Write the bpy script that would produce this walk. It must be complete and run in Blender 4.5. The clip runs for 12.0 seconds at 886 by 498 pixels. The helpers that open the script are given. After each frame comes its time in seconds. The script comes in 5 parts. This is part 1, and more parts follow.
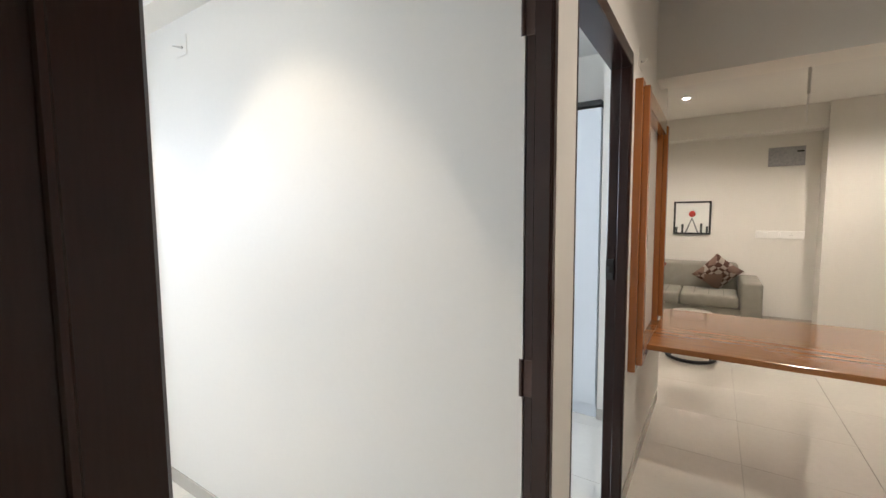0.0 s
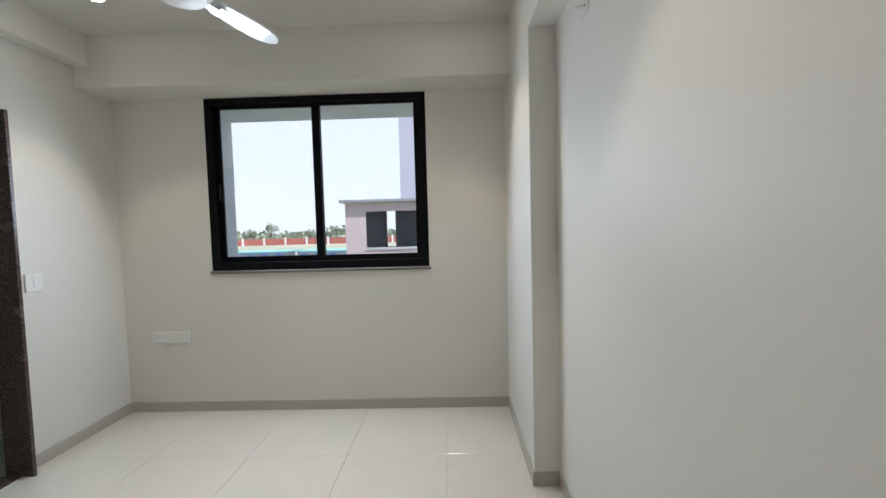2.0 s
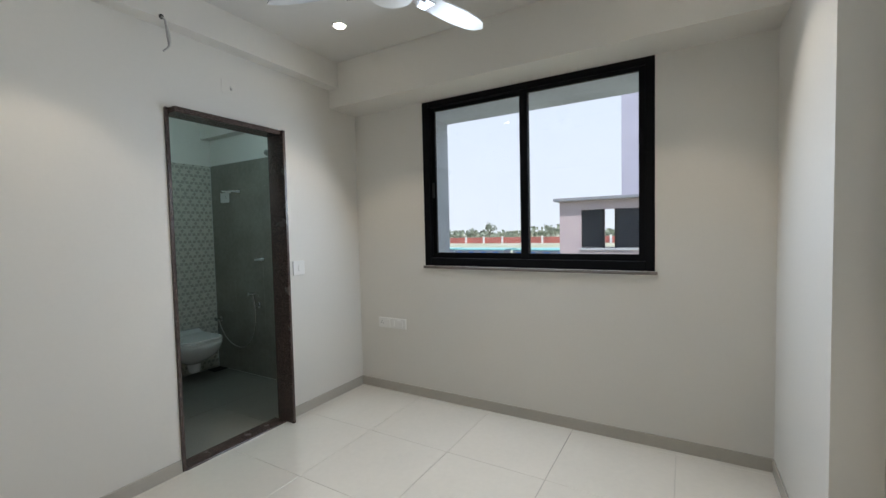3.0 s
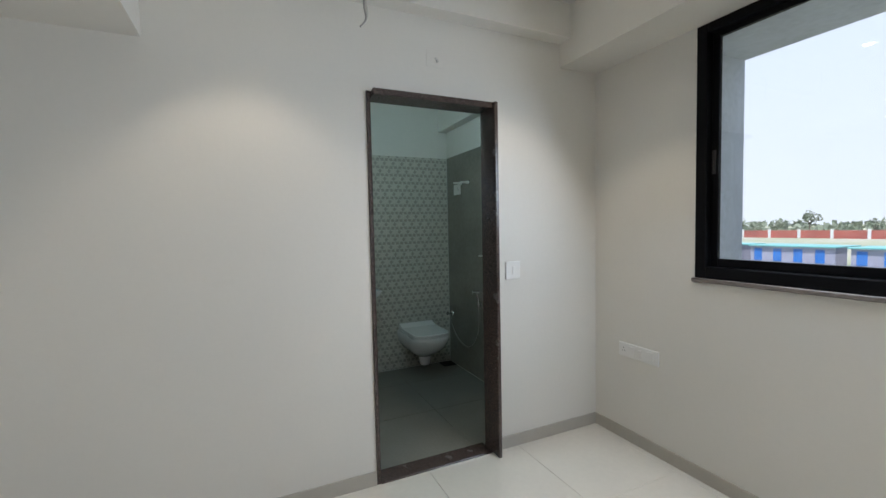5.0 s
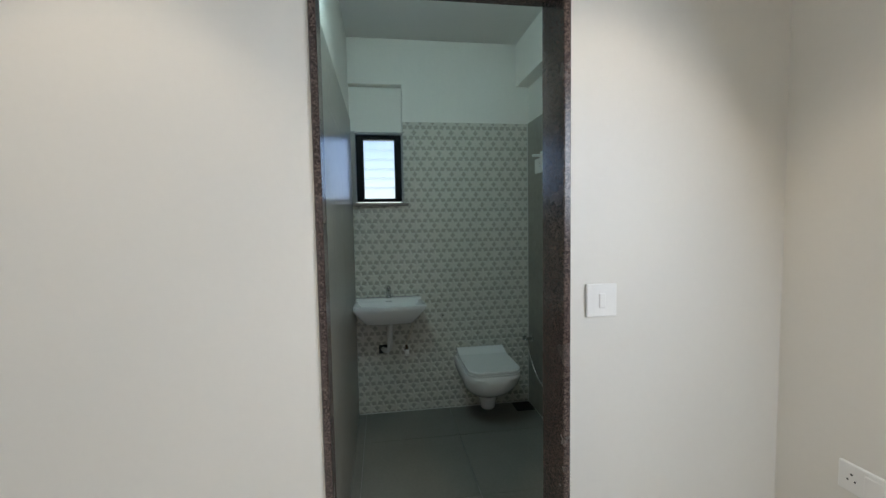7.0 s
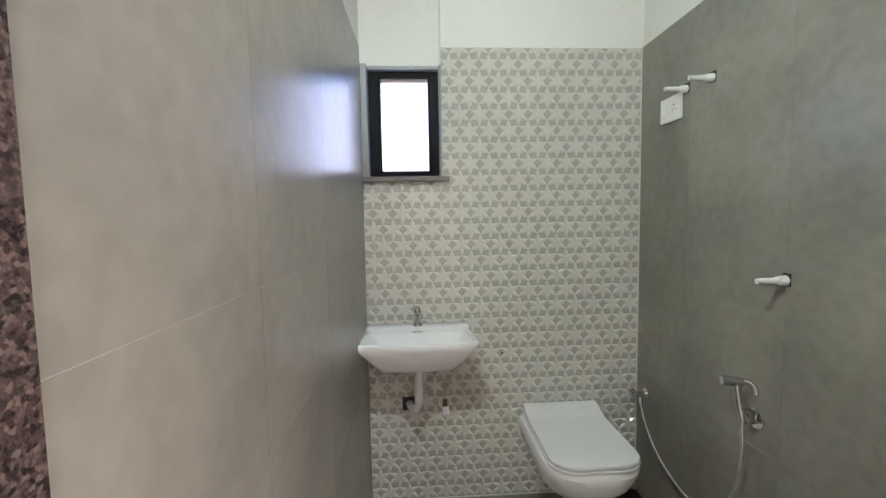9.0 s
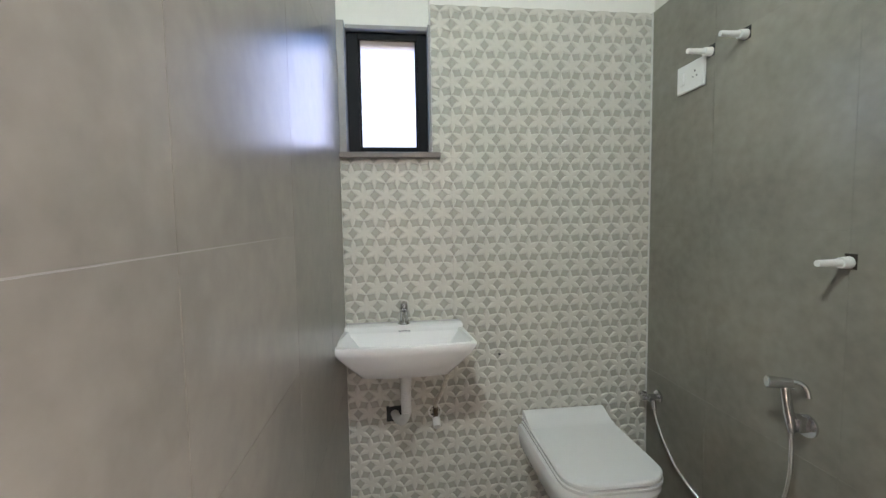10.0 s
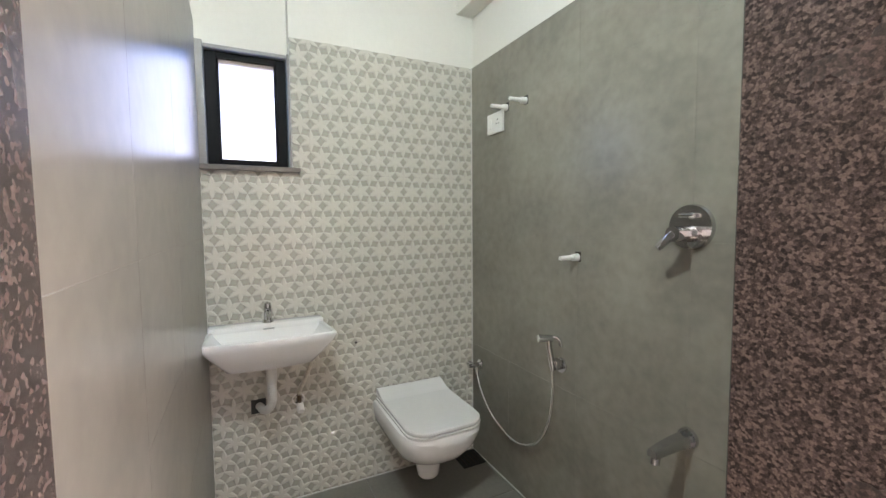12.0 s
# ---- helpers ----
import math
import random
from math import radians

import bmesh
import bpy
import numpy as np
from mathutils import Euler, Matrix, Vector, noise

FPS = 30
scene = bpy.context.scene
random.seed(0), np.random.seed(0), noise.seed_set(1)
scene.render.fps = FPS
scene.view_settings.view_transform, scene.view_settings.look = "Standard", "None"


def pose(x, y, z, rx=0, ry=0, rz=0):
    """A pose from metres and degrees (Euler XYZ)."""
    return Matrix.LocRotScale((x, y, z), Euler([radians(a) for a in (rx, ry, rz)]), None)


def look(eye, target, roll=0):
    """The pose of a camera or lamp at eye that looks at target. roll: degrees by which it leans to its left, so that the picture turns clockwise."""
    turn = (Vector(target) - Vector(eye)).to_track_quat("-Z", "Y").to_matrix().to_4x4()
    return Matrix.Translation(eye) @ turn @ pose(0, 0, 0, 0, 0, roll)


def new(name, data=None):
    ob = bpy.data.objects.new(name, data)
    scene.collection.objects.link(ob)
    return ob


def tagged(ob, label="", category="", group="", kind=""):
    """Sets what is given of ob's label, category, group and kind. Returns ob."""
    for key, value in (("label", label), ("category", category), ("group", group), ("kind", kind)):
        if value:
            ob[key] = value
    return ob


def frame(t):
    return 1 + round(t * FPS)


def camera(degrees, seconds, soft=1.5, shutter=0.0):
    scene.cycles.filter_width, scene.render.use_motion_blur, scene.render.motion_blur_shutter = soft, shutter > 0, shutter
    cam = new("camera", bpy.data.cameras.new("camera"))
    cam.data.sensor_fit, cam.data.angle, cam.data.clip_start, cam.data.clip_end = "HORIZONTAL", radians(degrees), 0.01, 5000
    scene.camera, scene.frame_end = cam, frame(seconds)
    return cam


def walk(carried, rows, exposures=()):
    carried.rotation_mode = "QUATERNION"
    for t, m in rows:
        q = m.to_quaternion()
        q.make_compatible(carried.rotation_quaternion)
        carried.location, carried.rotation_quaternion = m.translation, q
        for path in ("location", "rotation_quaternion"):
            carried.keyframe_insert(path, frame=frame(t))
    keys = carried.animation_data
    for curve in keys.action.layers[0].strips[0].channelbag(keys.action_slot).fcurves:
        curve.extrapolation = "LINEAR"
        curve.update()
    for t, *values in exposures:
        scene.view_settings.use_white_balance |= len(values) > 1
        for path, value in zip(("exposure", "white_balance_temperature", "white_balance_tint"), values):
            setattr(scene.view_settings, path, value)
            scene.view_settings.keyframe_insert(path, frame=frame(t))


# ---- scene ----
cam = camera(93.8, 12.0)
PATH = [
    (0, (2.062, -3.521, 1.436), (3.729, -2.428, 1.279), -0.4),
    (0.2, (2.149, -3.488, 1.386), (3.72, -2.256, 1.262), -1.0),
    (0.5, (2.266, -3.44, 1.378), (3.654, -2.004, 1.259), -1.2),
    (1, (2.439, -3.375, 1.371), (3.415, -1.633, 1.267), -1.3),
    (1.5, (2.513, -3.272, 1.356), (3.004, -1.335, 1.26), -1.4),
    (2, (2.528, -3.1, 1.381), (2.481, -1.103, 1.271), -1.5),
    (2.5, (2.499, -2.96, 1.361), (1.955, -1.038, 1.266), -1.4),
    (3, (2.507, -2.806, 1.36), (1.498, -1.081, 1.272), -1.3),
    (3.5, (2.484, -2.709, 1.364), (1.141, -1.229, 1.277), -1.2),
    (5.5, (1.926, -1.906, 1.376), (0.047, -1.23, 1.266), -1.2),
    (6, (1.689, -1.72, 1.362), (-0.233, -1.179, 1.247), -1.2),
    (6.5, (1.451, -1.514, 1.353), (-0.503, -1.105, 1.236), -1.2),
    (7, (1.245, -1.375, 1.367), (-0.73, -1.084, 1.237), -1.0),
    (9, (0.172, -1.316, 1.318), (-1.82, -1.21, 1.173), -1.0),
    (9.5, (0.015, -1.353, 1.286), (-1.975, -1.211, 1.143), -1.0),
    (10, (-0.062, -1.356, 1.244), (-2.046, -1.139, 1.105), -0.9),
    (10.5, (-0.082, -1.348, 1.235), (-2.051, -1.025, 1.103), -0.8),
    (11, (-0.029, -1.349, 1.254), (-1.97, -0.884, 1.121), -0.7),
    (11.5, (0.086, -1.374, 1.271), (-1.8, -0.725, 1.129), -0.6),
    (12, (0.244, -1.435, 1.269), (-1.547, -0.555, 1.135), -0.5),
]
walk(cam, [(t, look(eye, target, roll)) for t, eye, target, roll in PATH],
     exposures=[(0, 1.6, 6100, 14), (0.5, 1.4, 5950, 9), (1.0, 1.08, 6000, 9), (1.5, 0.72, 6050, 10), (2.5, 0.4, 6150, 13), (3.5, 0.36, 6050, 12),
                (5.5, 0.54, 6050, 13), (6.5, 0.74, 6150, 14), (7.2, 0.72, 6250, 13), (8.0, 1.3, 6450, 18), (8.8, 2.17, 7100, 32), (10.5, 2.19, 7050, 32), (12, 2.42, 7250, 35)])

# ---- world, sun, lights ----
world = bpy.data.worlds.new("sky")
scene.world = world
world.use_nodes = True
wn = world.node_tree.nodes
sky = wn.new("ShaderNodeTexSky")
sky.sky_type, sky.sun_disc = "NISHITA", False
sky.sun_elevation, sky.sun_rotation = radians(61), radians(148)
sky.air_density, sky.dust_density, sky.ozone_density = 1.0, 0.8, 0.5
world.node_tree.links.new(sky.outputs[0], wn["Background"].inputs[0])
wn["Background"].inputs[1].default_value = 0.15


def lamp(kind, name, m, energy, color, **kw):
    data = bpy.data.lights.new(name, kind)
    data.energy, data.color = energy, color
    for k, v in kw.items():
        if k == "angle":
            data.angle = v
        elif k == "size":
            data.size = v
        elif k == "size_y":
            data.shape, data.size_y = "RECTANGLE", v
        elif k == "spot":
            data.spot_size = v
        elif k == "blend":
            data.spot_blend = v
        elif k == "radius":
            data.shadow_soft_size = v
    ob = new(name, data)
    ob.matrix_world = m
    return ob


lamp("SUN", "sun", look((0, 0, 20), (-6, 9, 0)), 4.5, (1, 0.95, 0.88), angle=radians(0.6))
BULB = (-0.17, -1.505, 2.42)
WARM = (1.0, 0.85, 0.64)
WARM_LIVING = (1.0, 0.87, 0.70)
DOWNLIGHTS = [(0.55, -0.735), (2.50, -0.715), (0.55, -2.13), (2.50, -2.2)]
for dx, dy in DOWNLIGHTS:
    lamp("SPOT", "downlight_lamp", look((dx, dy, 2.70), (dx, dy, 0)), 16, WARM, spot=radians(84), blend=0.36, radius=0.035)
# only the first is in view; the other two are added to brighten
for dx, dy, watts in [(7.6, -3.2, 42), (7.6, -5.0, 36), (3.8, -4.15, 29)]:
    lamp("SPOT", "downlight_lamp", look((dx, dy, 2.70), (dx, dy, 0)), watts, WARM_LIVING, spot=radians(150), blend=0.8, radius=0.04)
lamp("AREA", "bath_bulb_lamp", look(BULB, (-0.95, -0.55, 0.9)), 4.15, (0.62, 0.92, 0.93), size=0.09, size_y=0.06)
# area lamps stand in for window daylight; the next room's window is unseen
lamp("AREA", "next_room_daylight_fill", look((4.3, -0.02, 1.7), (4.3, -3, 1.7)), 20, (0.80, 0.9, 1.0), size=1.2, size_y=1.1)
lamp("AREA", "window_daylight", look((1.52, -0.15, 1.72), (1.52, -3.0, 0.35)), 17, (0.78, 0.89, 1.0), size=1.46, size_y=0.62)
lamp("AREA", "bath_window_daylight", look((-1.765, -1.382, 1.755), (0, -1.382, 1.755)), 0.17, (0.13, 0.42, 1.0), size=0.22, size_y=0.42)


# ---- materials ----
def mat(name, color, rough=0.5, metal=0.0, var=0.06, scale=6.0, fine=90.0, bump=0.0, color2=None, rvar=0.05, coat=0.0, spec=0.5,
        random_tone=0.0, stretch=(1, 1, 1)):
    m = bpy.data.materials.new(name)
    m.use_nodes = True
    n, l = m.node_tree.nodes, m.node_tree.links
    b = n["Principled BSDF"]
    b.inputs["Metallic"].default_value = metal
    b.inputs["Coat Weight"].default_value = coat
    b.inputs["Coat Roughness"].default_value = 0.06
    b.inputs["Specular IOR Level"].default_value = spec
    tc = n.new("ShaderNodeTexCoord")
    geo = n.new("ShaderNodeNewGeometry")
    mp = n.new("ShaderNodeMapping")
    mp.inputs["Scale"].default_value = stretch
    l.new(geo.outputs["Position"], mp.inputs["Vector"])
    n1, n2 = n.new("ShaderNodeTexNoise"), n.new("ShaderNodeTexNoise")
    n1.inputs["Scale"].default_value, n2.inputs["Scale"].default_value = scale, fine
    n1.inputs["Detail"].default_value, n2.inputs["Detail"].default_value = 4, 3
    l.new(mp.outputs[0], n1.inputs["Vector"])
    l.new(mp.outputs[0], n2.inputs["Vector"])
    add = n.new("ShaderNodeMath")
    add.operation = "MULTIPLY_ADD"
    add.inputs[1].default_value = 0.4
    l.new(n2.outputs[0], add.inputs[0])
    mul = n.new("ShaderNodeMath")
    mul.operation = "MULTIPLY"
    mul.inputs[1].default_value = 0.6
    l.new(n1.outputs[0], mul.inputs[0])
    l.new(mul.outputs[0], add.inputs[2])
    ramp = n.new("ShaderNodeValToRGB")
    c2 = color2 or tuple(max(0.0, c * (1 - 2.2 * var)) for c in color)
    ramp.color_ramp.elements[0].position, ramp.color_ramp.elements[1].position = 0.34, 0.66
    ramp.color_ramp.elements[0].color, ramp.color_ramp.elements[1].color = (*c2, 1), (*color, 1)
    l.new(add.outputs[0], ramp.inputs[0])
    out = ramp.outputs[0]
    if random_tone:
        info, hsv, mr = n.new("ShaderNodeObjectInfo"), n.new("ShaderNodeHueSaturation"), n.new("ShaderNodeMapRange")
        mr.inputs["To Min"].default_value, mr.inputs["To Max"].default_value = 1 - random_tone, 1 + random_tone
        l.new(info.outputs["Random"], mr.inputs["Value"])
        l.new(mr.outputs[0], hsv.inputs["Value"])
        l.new(out, hsv.inputs["Color"])
        out = hsv.outputs[0]
    l.new(out, b.inputs["Base Color"])
    rr = n.new("ShaderNodeMapRange")
    rr.inputs["To Min"].default_value, rr.inputs["To Max"].default_value = max(0.0, rough - rvar), rough + rvar
    l.new(n1.outputs[0], rr.inputs["Value"])
    l.new(rr.outputs[0], b.inputs["Roughness"])
    if bump:
        bp = n.new("ShaderNodeBump")
        bp.inputs["Strength"].default_value, bp.inputs["Distance"].default_value = 1.0, bump
        l.new(add.outputs[0], bp.inputs["Height"])
        l.new(bp.outputs[0], b.inputs["Normal"])
    return m


def granite_mat(name, dark, mid, light, scale=130.0, rough=0.25):
    m = mat(name, mid, rough, rvar=0.08)
    n, l = m.node_tree.nodes, m.node_tree.links
    vor, geo = n.new("ShaderNodeTexVoronoi"), n.new("ShaderNodeNewGeometry")
    warp, mixv = n.new("ShaderNodeTexNoise"), n.new("ShaderNodeVectorMath")
    warp.inputs["Scale"].default_value = 60
    mixv.operation = "MULTIPLY_ADD"
    mixv.inputs[1].default_value = (0.004, 0.004, 0.004)
    l.new(geo.outputs["Position"], warp.inputs["Vector"])
    l.new(warp.outputs["Color"], mixv.inputs[0])
    l.new(geo.outputs["Position"], mixv.inputs[2])
    vor.feature = "SMOOTH_F1"
    vor.inputs["Scale"].default_value, vor.inputs["Smoothness"].default_value = scale, 0.45
    l.new(mixv.outputs[0], vor.inputs["Vector"])
    sep, ramp = n.new("ShaderNodeSeparateColor"), n.new("ShaderNodeValToRGB")
    l.new(vor.outputs["Color"], sep.inputs[0])
    grit, tone = n.new("ShaderNodeTexNoise"), n.new("ShaderNodeMath")
    grit.inputs["Scale"].default_value, grit.inputs["Detail"].default_value = scale * 2.2, 4
    l.new(geo.outputs["Position"], grit.inputs["Vector"])
    tone.operation = "MULTIPLY_ADD"
    tone.inputs[1].default_value = 0.7
    l.new(grit.outputs[0], tone.inputs[0])
    half = n.new("ShaderNodeMath")
    half.operation = "MULTIPLY_ADD"
    half.inputs[1].default_value, half.inputs[2].default_value = 0.62, -0.16
    l.new(sep.outputs[0], half.inputs[0])
    l.new(half.outputs[0], tone.inputs[2])
    cr = ramp.color_ramp
    cr.elements[0].position, cr.elements[0].color = 0.22, (*dark, 1)
    cr.elements[1].position, cr.elements[1].color = 0.82, (*light, 1)
    e = cr.elements.new(0.52)
    e.color = (*mid, 1)
    l.new(tone.outputs[0], ramp.inputs[0])
    l.new(ramp.outputs[0], n["Principled BSDF"].inputs["Base Color"])
    return m


def wood_mat(name, light, dark, rough=0.3, along=(1, 12, 12), coat=0.3):
    return mat(name, light, rough, color2=dark, scale=3.0, fine=22.0, bump=0.0, coat=coat, stretch=along)


def glow_mat(name, color, strength):
    m = bpy.data.materials.new(name)
    m.use_nodes = True
    b = m.node_tree.nodes["Principled BSDF"]
    b.inputs["Base Color"].default_value = (*color, 1)
    b.inputs["Emission Color"].default_value = (*color, 1)
    b.inputs["Emission Strength"].default_value = strength
    return m


def glass_mat(name, tint=(0.93, 0.97, 1.0), rough=0.0):
    m = bpy.data.materials.new(name)
    m.use_nodes = True
    b = m.node_tree.nodes["Principled BSDF"]
    b.inputs["Base Color"].default_value = (*tint, 1)
    b.inputs["Transmission Weight"].default_value = 1.0
    b.inputs["Roughness"].default_value, b.inputs["IOR"].default_value = rough, 1.45
    return m


M_WALL = mat("wall_paint", (0.735, 0.71, 0.655), 0.55, var=0.012, scale=1.3, fine=45, bump=0.0006)
M_CEIL = mat("ceiling_paint", (0.70, 0.68, 0.64), 0.6, var=0.012, scale=1.3, fine=45, bump=0.0005)
M_BWALL = mat("bath_paint", (0.78, 0.76, 0.70), 0.55, var=0.02, scale=2, fine=45, bump=0.0008)
M_FLOOR = mat("vitrified_tile", (0.725, 0.688, 0.612), 0.07, var=0.03, scale=2.2, fine=30, random_tone=0.015, rvar=0.03, coat=0.9)
M_GROUT = mat("grout", (0.60, 0.57, 0.51), 0.8, var=0.1, scale=8)
M_SKIRT = mat("skirting_tile", (0.47, 0.44, 0.385), 0.2, var=0.03, scale=3, fine=30)
M_GREY = mat("grey_stone_tile", (0.275, 0.255, 0.208), 0.29, var=0.15, scale=4.2, fine=26, random_tone=0.045, rvar=0.025)
M_BFLOOR = mat("bath_floor_tile", (0.225, 0.215, 0.185), 0.33, var=0.09, scale=3, fine=60, random_tone=0.02, rvar=0.06)
M_NGROUT = mat("grey_grout", (0.25, 0.235, 0.195), 0.8, var=0.08, scale=10)
M_BGROUT = mat("bath_grout", (0.43, 0.41, 0.37), 0.8, var=0.08, scale=10)
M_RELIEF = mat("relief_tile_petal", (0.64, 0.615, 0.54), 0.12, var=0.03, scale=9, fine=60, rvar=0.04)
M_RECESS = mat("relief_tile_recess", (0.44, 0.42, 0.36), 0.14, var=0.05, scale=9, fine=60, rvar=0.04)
M_GRANITE = granite_mat("brown_granite", (0.020, 0.014, 0.013), (0.064, 0.044, 0.039), (0.145, 0.104, 0.090), 260.0)
M_FRAME = mat("black_aluminium", (0.004, 0.004, 0.005), 0.5, metal=0.0, spec=0.12, var=0.1, scale=5)
M_DOORFRAME = mat("brown_laminate_frame", (0.032, 0.014, 0.011), 0.2, spec=0.35, var=0.1, scale=2, fine=40, stretch=(8, 8, 0.6))
M_TEAK = wood_mat("teak_veneer", (0.36, 0.155, 0.05), (0.28, 0.11, 0.035), 0.13, along=(14, 0.8, 3))
M_TEAKV = wood_mat("teak_veneer_upright", (0.38, 0.145, 0.04), (0.29, 0.10, 0.027), 0.25, along=(14, 14, 0.8))
M_CHROME = mat("chrome", (0.62, 0.62, 0.63), 0.09, metal=1.0, var=0.02, rvar=0.03)
M_CERAMIC = mat("white_ceramic", (0.86, 0.85, 0.83), 0.08, var=0.008, scale=2, coat=0.4, rvar=0.02)
M_PLASTIC = mat("white_plastic", (0.81, 0.80, 0.77), 0.35, var=0.015, scale=8)
M_PVC = mat("grey_pvc", (0.62, 0.61, 0.57), 0.4, var=0.04, scale=12)
M_DARK = mat("dark_rubber", (0.02, 0.02, 0.02), 0.6, var=0.1)
M_CONC = mat("raw_concrete", (0.42, 0.42, 0.43), 0.8, var=0.16, scale=3, fine=40, bump=0.002)
M_SILL = mat("grey_stone_sill", (0.20, 0.17, 0.15), 0.3, var=0.12, scale=20, fine=150)
M_GLASS = glass_mat("window_glass")
M_FROST = glass_mat("frosted_louvre_glass", (0.96, 0.98, 1.0), 0.28)
M_DRAIN = mat("dark_bronze", (0.055, 0.042, 0.032), 0.4, metal=0.6, var=0.2, scale=20)
M_LAMP = glow_mat("lamp_glow", (1.0, 0.91, 0.72), 22.0)


# ---- building helpers ----
def box(bm, x0, y0, z0, x1, y1, z1, bevel=0.0, seg=1):
    tmp = bmesh.new()
    bmesh.ops.create_cube(tmp, size=1, matrix=Matrix.Translation(((x0 + x1) / 2, (y0 + y1) / 2, (z0 + z1) / 2))
                          @ Matrix.Diagonal((abs(x1 - x0), abs(y1 - y0), abs(z1 - z0), 1)))
    if bevel:
        bmesh.ops.bevel(tmp, geom=list(tmp.edges), offset=bevel, segments=seg, affect="EDGES", profile=0.5)
    merge(bm, tmp)


def merge(bm, tmp, m=None):
    if m is not None:
        tmp.transform(m)
    me = bpy.data.meshes.new("tmp")
    tmp.to_mesh(me)
    tmp.free()
    bm.from_mesh(me)
    bpy.data.meshes.remove(me)


def cyl(bm, a, b, r, r2=None, seg=20, cap=True):
    a, b = Vector(a), Vector(b)
    tmp = bmesh.new()
    bmesh.ops.create_cone(tmp, cap_ends=cap, segments=seg, radius1=r, radius2=r if r2 is None else r2, depth=(b - a).length)
    q = (b - a).to_track_quat("Z", "Y").to_matrix().to_4x4()
    merge(bm, tmp, Matrix.Translation((a + b) / 2) @ q)


def tube(bm, pts, r, seg=10, smooth=4):
    """A round tube along a smoothed line of points."""
    p = [Vector(v) for v in pts]
    line = []
    for i in range(len(p) - 1):
        p0, p1, p2, p3 = p[max(i - 1, 0)], p[i], p[i + 1], p[min(i + 2, len(p) - 1)]
        for k in range(smooth):
            u = k / smooth
            line.append(0.5 * ((2 * p1) + (p2 - p0) * u + (2 * p0 - 5 * p1 + 4 * p2 - p3) * u * u + (3 * p1 - p0 - 3 * p2 + p3) * u ** 3))
    line.append(p[-1])
    rings = []
    side = None
    for i, c in enumerate(line):
        d = (line[min(i + 1, len(line) - 1)] - line[max(i - 1, 0)]).normalized()
        if side is None:
            side = d.orthogonal().normalized()
        side = (side - d * side.dot(d)).normalized()
        up = d.cross(side)
        rings.append([bm.verts.new(c + r * (math.cos(2 * math.pi * k / seg) * side + math.sin(2 * math.pi * k / seg) * up)) for k in range(seg)])
    for a, b in zip(rings, rings[1:]):
        for k in range(seg):
            bm.faces.new((a[k], a[(k + 1) % seg], b[(k + 1) % seg], b[k]))
    bm.faces.new(rings[0][::-1])
    bm.faces.new(rings[-1])


def ribbed_tube(bm, pts, r, seg=10, pitch=0.0035):
    """A metal hose: a tube along smoothed points whose rings swell and narrow in turn."""
    tmp = bmesh.new()
    p = [Vector(v) for v in pts]
    n = max(6, int(sum((b - a).length for a, b in zip(p, p[1:])) / (len(p) - 1) / pitch))
    tube(tmp, pts, r, seg, n)
    tmp.verts.ensure_lookup_table()
    count = len(tmp.verts) // seg
    for i in range(1, count, 2):
        ring_verts = [tmp.verts[i * seg + k] for k in range(seg)]
        c = sum((v.co for v in ring_verts), Vector()) / seg
        for v in ring_verts:
            v.co = c + (v.co - c) * 0.80
    merge(bm, tmp)


def loft(bm, rings, cap_start=True, cap_end=True):
    vs = [[bm.verts.new(p) for p in ring] for ring in rings]
    k = len(vs[0])
    for a, b in zip(vs, vs[1:]):
        for i in range(k):
            bm.faces.new((a[i], a[(i + 1) % k], b[(i + 1) % k], b[i]))
    if cap_start:
        bm.faces.new(vs[0][::-1])
    if cap_end:
        bm.faces.new(vs[-1])


def mesh_of(name, bm, material, smooth=False):
    bmesh.ops.recalc_face_normals(bm, faces=bm.faces)
    me = bpy.data.meshes.new(name)
    bm.to_mesh(me)
    bm.free()
    for mt in (material if isinstance(material, (list, tuple)) else [material]):
        me.materials.append(mt)
    if smooth:
        me.shade_smooth()
        me.set_sharp_from_angle(angle=radians(38))
    return me


def part(name, bm, material, parent, label="", smooth=False):
    ob = new(name, mesh_of(name, bm, material, smooth))
    ob.parent = parent
    if parent is not None and parent.parent is not None:
        ob.matrix_parent_inverse = Matrix.Identity(4)
    return tagged(ob, label) if label else ob


def thing(name, label, category, at=(0, 0, 0), group="", rz=0):
    ob = new(name)
    ob.empty_display_size = 0.05
    ob.matrix_basis = pose(*at, 0, 0, rz)
    return tagged(ob, label, category, group)


def structure(name, bm, material, label="", smooth=False):
    ob = new(name, mesh_of(name, bm, material, smooth))
    return tagged(ob, label, "", "", "structure")


def wall_boxes(name, boxes, material, label):
    bm = bmesh.new()
    for b in boxes:
        box(bm, *b)
    return structure(name, bm, material, label)


def piece(name, me, parent, at=(0, 0, 0)):
    ob = new(name, me)
    ob.parent = parent
    ob.location = at
    return ob


# ---- measures of the plan ----
XR, XC = 3.065, 2.93          # right wall, column and beam face
ZC = 2.72                     # bedroom ceiling
YP, YD = -3.183, -3.098       # door wall, passage side and bedroom side
WX0, WX1, WZ0, WZ1 = 0.70, 2.35, 1.085, 2.372   # bedroom window
BY0, BY1, BX = -1.567, -0.303, -1.70            # bathroom
DY0, DY1, DZ = -1.563, -0.820, 2.086               # bathroom doorway
LX = 9.0                      # far wall of the living room

